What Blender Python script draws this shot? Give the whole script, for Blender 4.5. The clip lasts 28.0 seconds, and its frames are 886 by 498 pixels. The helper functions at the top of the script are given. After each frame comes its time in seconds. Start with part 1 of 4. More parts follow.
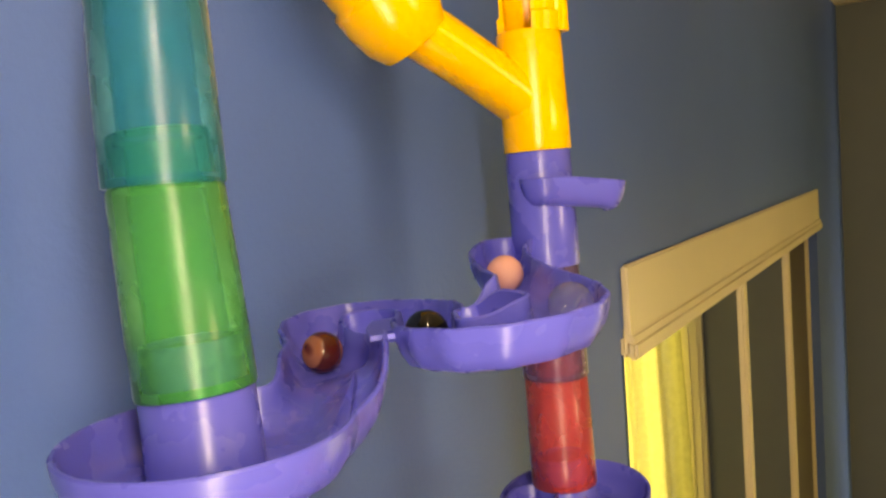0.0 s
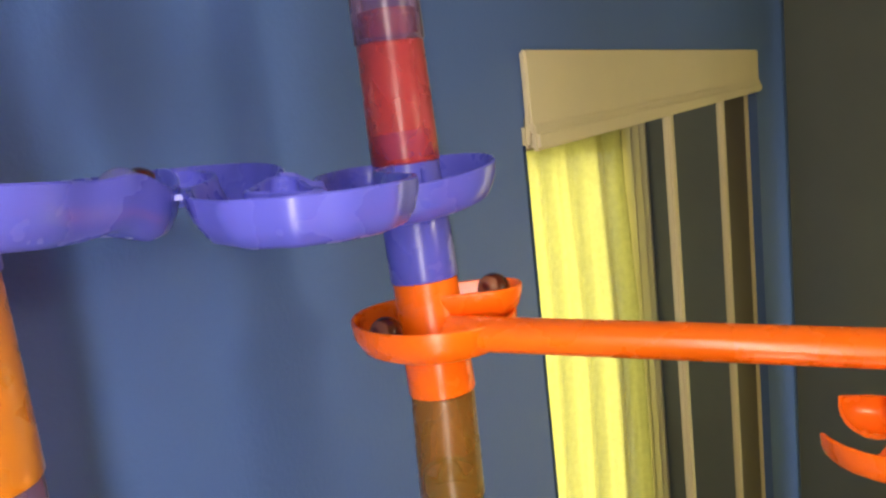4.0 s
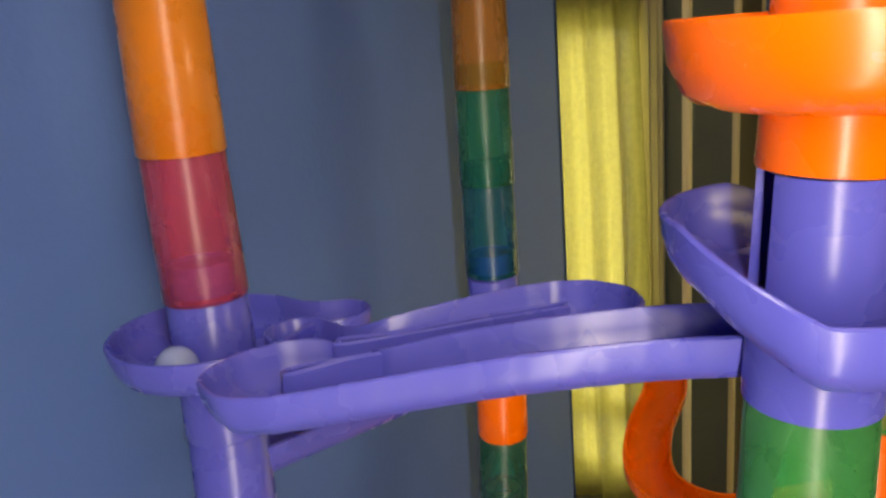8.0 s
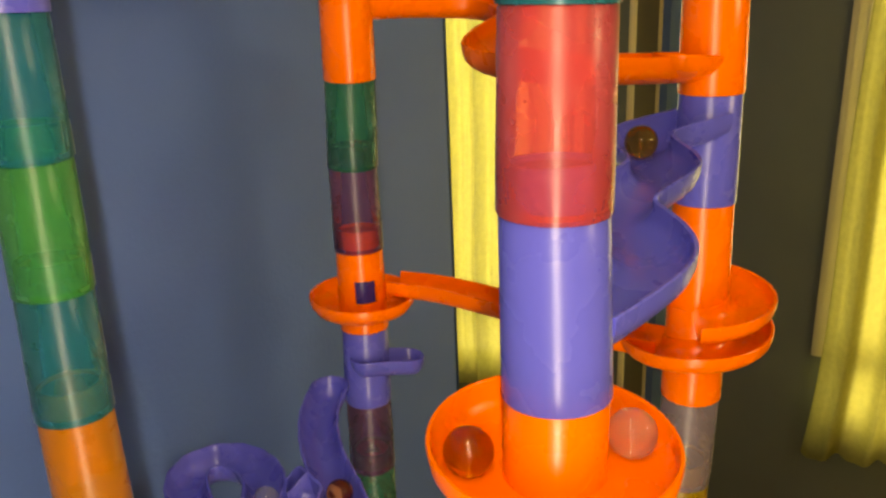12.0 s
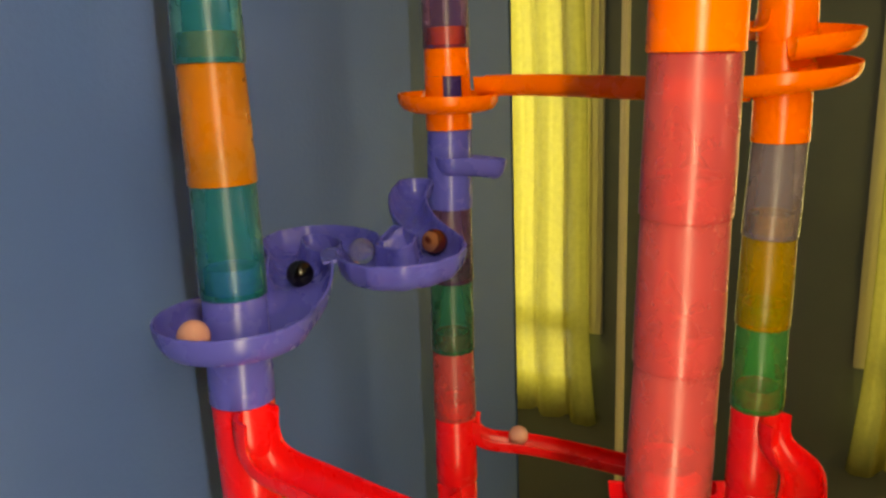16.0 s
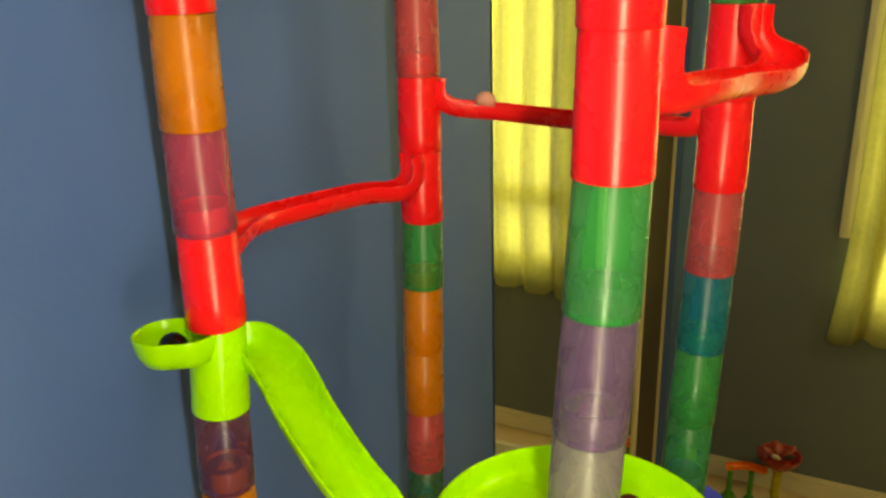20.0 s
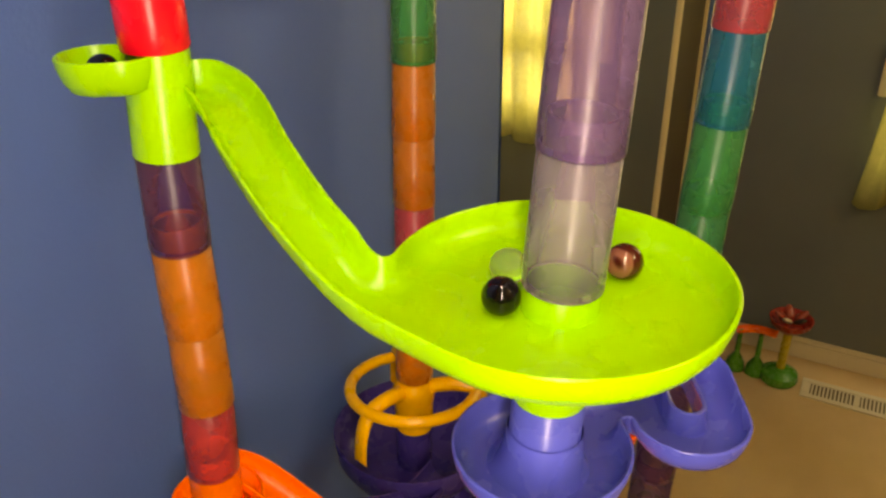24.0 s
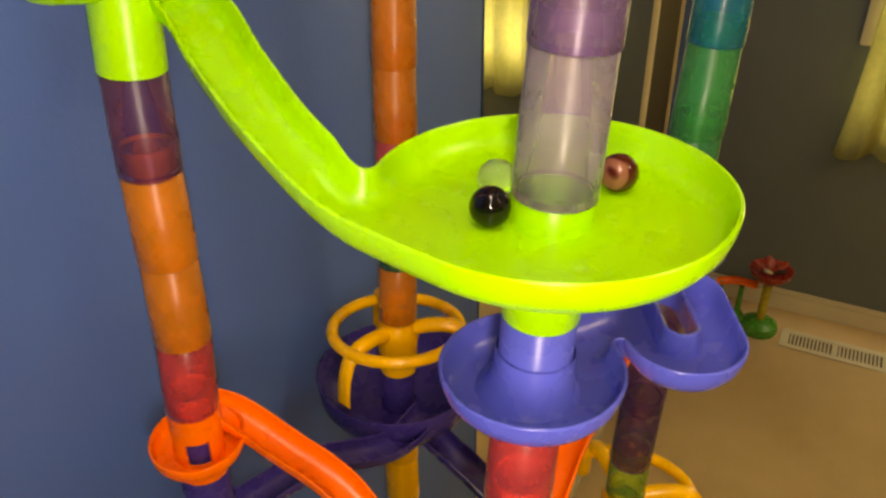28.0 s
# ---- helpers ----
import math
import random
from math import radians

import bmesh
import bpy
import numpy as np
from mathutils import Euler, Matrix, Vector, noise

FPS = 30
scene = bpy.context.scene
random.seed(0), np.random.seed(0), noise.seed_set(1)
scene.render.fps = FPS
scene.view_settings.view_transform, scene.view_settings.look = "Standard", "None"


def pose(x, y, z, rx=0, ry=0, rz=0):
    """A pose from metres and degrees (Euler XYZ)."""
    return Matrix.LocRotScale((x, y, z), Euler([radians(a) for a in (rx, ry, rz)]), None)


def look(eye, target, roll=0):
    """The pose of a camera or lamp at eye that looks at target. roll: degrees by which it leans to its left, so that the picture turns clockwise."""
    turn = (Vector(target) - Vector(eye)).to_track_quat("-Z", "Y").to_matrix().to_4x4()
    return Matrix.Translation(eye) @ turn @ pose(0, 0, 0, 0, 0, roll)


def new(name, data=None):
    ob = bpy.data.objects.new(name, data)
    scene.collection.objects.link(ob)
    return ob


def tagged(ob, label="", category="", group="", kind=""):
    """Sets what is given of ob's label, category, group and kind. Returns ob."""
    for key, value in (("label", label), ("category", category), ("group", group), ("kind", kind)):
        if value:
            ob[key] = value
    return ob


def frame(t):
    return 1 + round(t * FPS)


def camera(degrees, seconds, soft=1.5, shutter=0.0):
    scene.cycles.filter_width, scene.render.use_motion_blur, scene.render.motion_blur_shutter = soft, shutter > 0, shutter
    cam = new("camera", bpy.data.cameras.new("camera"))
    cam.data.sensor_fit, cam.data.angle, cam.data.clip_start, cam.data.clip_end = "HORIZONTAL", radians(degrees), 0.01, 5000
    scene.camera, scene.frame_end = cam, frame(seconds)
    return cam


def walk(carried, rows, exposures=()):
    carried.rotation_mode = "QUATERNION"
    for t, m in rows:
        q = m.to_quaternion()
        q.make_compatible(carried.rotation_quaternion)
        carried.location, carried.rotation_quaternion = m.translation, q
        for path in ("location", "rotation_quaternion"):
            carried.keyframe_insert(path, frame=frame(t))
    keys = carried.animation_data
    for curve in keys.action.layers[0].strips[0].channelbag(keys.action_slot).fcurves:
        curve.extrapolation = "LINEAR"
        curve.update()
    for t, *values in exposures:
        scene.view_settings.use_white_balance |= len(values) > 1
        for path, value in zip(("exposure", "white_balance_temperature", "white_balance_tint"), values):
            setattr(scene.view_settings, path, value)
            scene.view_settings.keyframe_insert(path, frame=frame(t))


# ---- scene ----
cam = camera(57.76, 28.0, soft=2.5)
# seconds, place in metres, yaw, pitch, roll
PATH = [
    (0, -0.6462, -0.2417, 2.4005, -57.26, -5.23, -4.57),
    (1, -0.6356, -0.2377, 2.3760, -52.71, -7.69, -5.93),
    (2, -0.6498, -0.2480, 2.3342, -51.61, -8.36, -6.47),
    (3, -0.6209, -0.2596, 2.3043, -55.49, -9.13, -6.16),
    (4, -0.6098, -0.2770, 2.2766, -58.99, -10.20, -6.56),
    (4.5, -0.6194, -0.2886, 2.2427, -60.71, -10.49, -6.24),
    (6.5, -0.6766, -0.3369, 2.1632, -64.64, -10.42, -5.98),
    (7, -0.6905, -0.3309, 2.1450, -63.49, -11.35, -4.69),
    (7.5, -0.7041, -0.3132, 2.1328, -60.99, -13.22, -4.09),
    (8, -0.7017, -0.2987, 2.1302, -57.97, -15.29, -4.71),
    (9, -0.6842, -0.2852, 2.1122, -56.58, -18.91, -4.77),
    (10, -0.7042, -0.3069, 2.0600, -58.57, -18.65, -3.70),
    (10.5, -0.7073, -0.3291, 2.0345, -60.30, -18.64, -3.50),
    (11, -0.6976, -0.3377, 2.0067, -61.84, -19.60, -3.31),
    (11.5, -0.6989, -0.3352, 1.9791, -63.00, -21.20, -2.44),
    (13.5, -0.7676, -0.3578, 1.8675, -65.88, -9.58, -4.33),
    (14, -0.7750, -0.3602, 1.8549, -65.49, -10.44, -3.79),
    (15, -0.7761, -0.3403, 1.8269, -64.39, -12.56, -2.79),
    (15.5, -0.7814, -0.3264, 1.8115, -63.10, -13.50, -2.18),
    (16, -0.7865, -0.3251, 1.7917, -62.31, -14.43, -2.29),
    (17, -0.7856, -0.3256, 1.7552, -61.89, -16.50, -2.69),
    (18, -0.7957, -0.3371, 1.7217, -62.76, -17.41, -2.19),
    (18.5, -0.7990, -0.3444, 1.6952, -63.24, -18.10, -2.12),
    (19, -0.7993, -0.3494, 1.6540, -63.84, -18.94, -2.25),
    (20, -0.7988, -0.3464, 1.5982, -62.77, -19.18, -1.65),
    (21, -0.7934, -0.3445, 1.5779, -61.93, -20.08, -2.33),
    (21.5, -0.7953, -0.3572, 1.5688, -60.89, -21.23, -2.47),
    (22, -0.7870, -0.3497, 1.5608, -60.33, -23.27, -2.07),
    (22.5, -0.7862, -0.3436, 1.5487, -60.71, -25.16, -1.47),
    (24.5, -0.7549, -0.3510, 1.5069, -60.81, -28.69, -0.75),
    (25, -0.7495, -0.3526, 1.4983, -60.79, -29.29, -0.78),
    (26, -0.7594, -0.3667, 1.4974, -61.99, -30.38, -0.15),
    (27, -0.7709, -0.3662, 1.4947, -61.81, -30.34, 0.01),
    (27.5, -0.7645, -0.3645, 1.4910, -61.85, -30.36, -0.37),
    (28, -0.7605, -0.3453, 1.4948, -62.53, -30.96, -0.50),
]


def carried_pose(x, y, z, yaw, pitch, roll):
    d = Matrix.Rotation(radians(yaw), 3, "Z") @ Matrix.Rotation(radians(pitch), 3, "X") @ Vector((0, 1, 0))
    return look((x, y, z), (x + d.x, y + d.y, z + d.z), roll)


walk(cam, [(r[0], carried_pose(*r[1:])) for r in PATH], [(0, 0.08, 8300, 17), (1, 0.18, 8700, 16), (2, 0.05, 8700, 13), (3, -0.2, 6400, 11), (4, 0.0, 6100, 14), (7, -0.75, 7200, 13), (9, -0.46, 6400, 17), (11, -0.36, 8000, 13), (14, -0.45, 8800, 6), (17, -0.5, 9200, -3), (18.5, -0.38, 9200, -8), (20, -0.05, 8200, -7), (22.5, 0.02, 8500, 12), (24.5, 0.1, 7600, 24), (28, 0.08, 7300, 22)])


# ---- world, light ----
world = bpy.data.worlds.new("sky")
scene.world = world
world.use_nodes = True
wn = world.node_tree
sky = wn.nodes.new("ShaderNodeTexSky")
sky.sky_type, sky.sun_disc, sky.sun_elevation, sky.sun_rotation = "NISHITA", False, radians(35), radians(90)
wn.links.new(sky.outputs[0], wn.nodes["Background"].inputs[0])
wn.nodes["Background"].inputs[1].default_value = 0.12


def area(name, m, w, h, power, color):
    d = bpy.data.lights.new(name, "AREA")
    d.shape, d.size, d.size_y, d.energy, d.color = "RECTANGLE", w, h, power, color
    ob = new(name, d)
    ob.matrix_world = m
    return ob


# the torch beside the lens: narrow strips along the hand's way down
def torch(top, low, watts):
    top, low = Vector(top), Vector(low)
    axis = (top - low).normalized()
    ahead = Vector((0.88, 0.46, -0.15))
    ahead = (ahead - ahead.dot(axis) * axis).normalized()
    m = Matrix((axis.cross(-ahead), axis, -ahead)).transposed().to_4x4()
    m.translation = (top + low) / 2
    area("torch_light", m, 0.006, (top - low).length, watts * (top - low).length, (1.0, 0.89, 0.70))


WAY = [(-0.622, -0.287, 2.71), (-0.810, -0.393, 1.78), (-0.801, -0.388, 1.20)]
for top, low, watts in zip(WAY, WAY[1:], (4.7, 4.3)):
    torch(top, low, watts)
# daylight in the window's opening
area("window_light", pose(1.60, -0.93, 1.39, 0, 90, 0), 1.40, 0.95, 58.0, (1.0, 0.95, 0.68))

# the room's ceiling lamp, behind the camera
lamp = bpy.data.lights.new("ceiling_lamp_light", "POINT")
lamp.energy, lamp.color, lamp.shadow_soft_size = 22.5, (1.0, 0.82, 0.50), 0.09
new("ceiling_lamp_light", lamp).location = (-0.27, -1.85, 2.50)

# ---- materials ----
def lin(r, g, b):
    return tuple(((c / 255 + 0.055) / 1.055) ** 2.4 if c > 10 else c / 255 / 12.92 for c in (r, g, b)) + (1,)


def nodes_of(name):
    m = bpy.data.materials.new(name)
    m.use_nodes = True
    nt = m.node_tree
    return m, nt, nt.nodes["Principled BSDF"], nt.nodes["Material Output"]


def noise_node(nt, scale, detail=4.0, rough=0.5):
    co = nt.nodes.new("ShaderNodeTexCoord")
    n = nt.nodes.new("ShaderNodeTexNoise")
    n.inputs["Scale"].default_value, n.inputs["Detail"].default_value, n.inputs["Roughness"].default_value = scale, detail, rough
    nt.links.new(co.outputs["Object"], n.inputs["Vector"])
    return n


def ramp(nt, fac, lo, hi, p0=0.35, p1=0.65):
    r = nt.nodes.new("ShaderNodeValToRGB")
    r.color_ramp.elements[0].color, r.color_ramp.elements[1].color = lo, hi
    r.color_ramp.elements[0].position, r.color_ramp.elements[1].position = p0, p1
    nt.links.new(fac, r.inputs[0])
    return r.outputs[0]


def bump(nt, bsdf, fac, strength, dist):
    b = nt.nodes.new("ShaderNodeBump")
    b.inputs["Strength"].default_value, b.inputs["Distance"].default_value = strength, dist
    nt.links.new(fac, b.inputs["Height"])
    nt.links.new(b.outputs[0], bsdf.inputs["Normal"])


def shade(c, k):
    return tuple(v * k for v in c[:3]) + (1,)


def plastic(name, col, rough=0.27):
    m, nt, b, _ = nodes_of(name)
    n = noise_node(nt, 12, 3)
    nt.links.new(ramp(nt, n.outputs[0], shade(col, 0.98), shade(col, 1.01)), b.inputs["Base Color"])
    r = noise_node(nt, 55, 3, 0.5)
    nt.links.new(ramp(nt, r.outputs[0], (rough * 0.92,) * 3 + (1,), (rough * 1.12,) * 3 + (1,)), b.inputs["Roughness"])
    b.inputs["Specular IOR Level"].default_value = 0.5
    return m


def tinted(name, col, veil=0.42, rough=0.28):
    """Tinted see-through plastic: part of the light goes straight on, part is scattered in the colour, with a glossy skin."""
    m, nt, b, out = nodes_of(name)
    n = noise_node(nt, 14, 3, 0.5)
    d = nt.nodes.new("ShaderNodeBsdfDiffuse")
    nt.links.new(ramp(nt, n.outputs[0], shade(col, 0.97), shade(col, 1.02)), d.inputs[0])
    t = nt.nodes.new("ShaderNodeBsdfTransparent")
    peak = max(col[:3])
    t.inputs[0].default_value = tuple(0.5 + 0.5 * c / peak for c in col[:3]) + (1,)
    mix = nt.nodes.new("ShaderNodeMixShader")
    nt.links.new(ramp(nt, noise_node(nt, 25, 4).outputs[0], (veil * 0.96,) * 3 + (1,), (veil * 1.04,) * 3 + (1,)), mix.inputs[0])
    nt.links.new(t.outputs[0], mix.inputs[1])
    nt.links.new(d.outputs[0], mix.inputs[2])
    fr, gl, skin = nt.nodes.new("ShaderNodeFresnel"), nt.nodes.new("ShaderNodeBsdfGlossy"), nt.nodes.new("ShaderNodeMixShader")
    fr.inputs[0].default_value = 1.46
    nt.links.new(ramp(nt, noise_node(nt, 90, 3).outputs[0], (rough * 0.8,) * 3 + (1,), (rough * 1.3,) * 3 + (1,)), gl.inputs["Roughness"])
    nt.links.new(fr.outputs[0], skin.inputs[0])
    nt.links.new(mix.outputs[0], skin.inputs[1])
    nt.links.new(gl.outputs[0], skin.inputs[2])
    nt.links.new(skin.outputs[0], out.inputs[0])
    nt.nodes.remove(b)
    return m


def paint(name, col, rough=0.6, var=0.07, grain=0.25):
    m, nt, b, _ = nodes_of(name)
    n = noise_node(nt, 2.2, 6, 0.6)
    nt.links.new(ramp(nt, n.outputs[0], shade(col, 1 - var), shade(col, 1 + var)), b.inputs["Base Color"])
    b.inputs["Roughness"].default_value = rough
    g = noise_node(nt, 260, 3, 0.6)
    bump(nt, b, g.outputs[0], grain, 0.0012)
    return m


PURPLE, ORANGE, RED = plastic("purple_plastic", lin(86, 88, 196)), plastic("orange_plastic", lin(255, 112, 0)), plastic("red_plastic", lin(238, 20, 38))
LIME, YELLOW, BLUE = plastic("lime_plastic", lin(156, 226, 0)), plastic("yellow_plastic", lin(250, 188, 0)), plastic("blue_plastic", lin(84, 92, 205))
T = {n: tinted("clear_" + n, lin(*c), v) for n, c, v in (
    ("teal", (16, 124, 142), .38), ("green", (68, 168, 90), .34), ("dark_green", (30, 112, 90), .36), ("orange", (240, 146, 30), .44), ("pink", (196, 78, 116), .38),
    ("red", (216, 80, 84), .40), ("rose", (228, 92, 98), .42), ("yellow", (200, 160, 20), .38), ("grey", (150, 138, 150), .36), ("purple", (116, 92, 130), .36),
    ("plum", (92, 60, 98), .34), ("brown", (178, 122, 40), .40), ("lime", (140, 190, 60), .34), ("dark_teal", (10, 92, 104), .36))}
# a darker copy of PURPLE: shade low down and inside collars, as colour
PURPLE_SHADED = plastic("shaded_purple_plastic", lin(58, 46, 124))
WALL = paint("blue_wall_paint", lin(72, 102, 168), 0.55)
# the same blue paint, with the dim yellowish light put into its colour
DIM = paint("greyed_blue_wall_paint", lin(98, 106, 104), 0.6)
WHITE = paint("cream_trim_paint", lin(210, 200, 168), 0.4, 0.05, 0.08)
# unseen ceiling and walls: warm cream chosen to bounce yellowish light
CEIL = paint("ceiling_paint", lin(222, 212, 180), 0.8)
CREAM = paint("cream_bounce_paint", lin(214, 200, 150), 0.7)


def mirror_material():
    m, nt, b, _ = nodes_of("mirror_glass")
    b.inputs["Base Color"].default_value, b.inputs["Metallic"].default_value, b.inputs["Roughness"].default_value = (0.86, 0.88, 0.84, 1), 1, 0.01
    return m


def carpet_material():
    m, nt, b, _ = nodes_of("carpet")
    n, f = noise_node(nt, 3, 5, 0.6), noise_node(nt, 420, 4, 0.7)
    mx = nt.nodes.new("ShaderNodeMix")
    mx.data_type = "RGBA"
    nt.links.new(f.outputs[0], mx.inputs[0])
    nt.links.new(ramp(nt, n.outputs[0], lin(216, 184, 128), lin(240, 210, 156)), mx.inputs[6])
    nt.links.new(ramp(nt, f.outputs[0], lin(176, 146, 102), lin(242, 214, 162)), mx.inputs[7])
    nt.links.new(mx.outputs[2], b.inputs["Base Color"])
    b.inputs["Roughness"].default_value = 0.95
    bump(nt, b, f.outputs[0], 0.9, 0.006)
    return m


def cloth_material():
    m, nt, b, out = nodes_of("sheer_curtain")
    col = lin(192, 188, 122)
    tr = nt.nodes.new("ShaderNodeBsdfTranslucent")
    df = nt.nodes.new("ShaderNodeBsdfDiffuse")
    tp = nt.nodes.new("ShaderNodeBsdfTransparent")
    n = noise_node(nt, 60, 4)
    c = ramp(nt, n.outputs[0], shade(col, 0.9), col)
    for s in (tr, df):
        nt.links.new(c, s.inputs[0])
    a, e = nt.nodes.new("ShaderNodeMixShader"), nt.nodes.new("ShaderNodeMixShader")
    a.inputs[0].default_value, e.inputs[0].default_value = 0.5, 0.07
    nt.links.new(tr.outputs[0], a.inputs[1])
    nt.links.new(df.outputs[0], a.inputs[2])
    nt.links.new(a.outputs[0], e.inputs[1])
    nt.links.new(tp.outputs[0], e.inputs[2])
    nt.links.new(e.outputs[0], out.inputs[0])
    return m


MIRROR, CARPET, CLOTH = mirror_material(), carpet_material(), cloth_material()
DARKBROWN = paint("dark_brown_paint", lin(58, 46, 36), 0.5)


# ---- mesh helpers ----
def part(name, bm, material, parent=None, label="", smooth=True):
    me = bpy.data.meshes.new(name)
    bmesh.ops.recalc_face_normals(bm, faces=bm.faces)
    bm.to_mesh(me)
    bm.free()
    me.materials.append(material)
    if smooth:
        me.shade_smooth()
        me.set_sharp_from_angle(angle=radians(40))
    ob = new(name, me)
    if parent:
        ob.parent = parent
    if label:
        ob["label"] = label
    return ob


def base(name, m, label, category, group=""):
    ob = new(name)
    ob.empty_display_size = 0.02
    ob.matrix_world = m
    return tagged(ob, label, category, group)


def box(bm, x0, y0, z0, x1, y1, z1, bev=0.0):
    r = bmesh.ops.create_cube(bm, size=1)
    bmesh.ops.transform(bm, matrix=Matrix.Translation(((x0 + x1) / 2, (y0 + y1) / 2, (z0 + z1) / 2)) @ Matrix.Diagonal((abs(x1 - x0), abs(y1 - y0), abs(z1 - z0), 1)), verts=r["verts"])
    if bev:
        es = list({e for v in r["verts"] for e in v.link_edges})
        bmesh.ops.bevel(bm, geom=es, offset=bev, segments=2, affect="EDGES")
    return bm


def lathe(bm, prof, seg=40, a0=0.0, a1=360.0, closed=False):
    full = abs(a1 - a0) >= 359.9
    n = seg if full else max(4, int(seg * (a1 - a0) / 360)) + 1
    rings = []
    for i in range(n):
        a = radians(a0 + (a1 - a0) * i / (n if full else n - 1))
        rings.append([bm.verts.new((r * math.cos(a), r * math.sin(a), z)) for r, z in prof])
    pairs = [(i, (i + 1) % n) for i in range(n if full else n - 1)]
    m = len(prof)
    for i, j in pairs:
        for q in range(m if closed else m - 1):
            bm.faces.new((rings[i][q], rings[j][q], rings[j][(q + 1) % m], rings[i][(q + 1) % m]))
    if closed and not full:
        for r in (rings[0], rings[-1]):
            bm.faces.new(r)
    return bm


# ---- the four columns: each joint's place by its number, counted down from the top ----
COL = {
    "L": [[0.00337, -0.01013, -0.51156], [0.00633, -0.00757, -0.07872], [0.00252, -0.51703, 2.40465]],
    "B": [[-0.00143, 0.00374, -0.31556], [0.0045, -0.00588, -0.08547], [0.00205, -0.51983, 2.40891]],
    "F": [[0.0007, -0.00485, -0.51673], [0.00739, -0.00964, -0.2764], [-0.0012, -0.51451, 2.40471]],
    "R": [[0.00128, -0.0012, -0.31942], [0.00674, -0.01284, -0.28075], [-0.00332, -0.5111, 2.40367]],
}
R, RS, RN = 0.0151, 0.0144, 0.0130


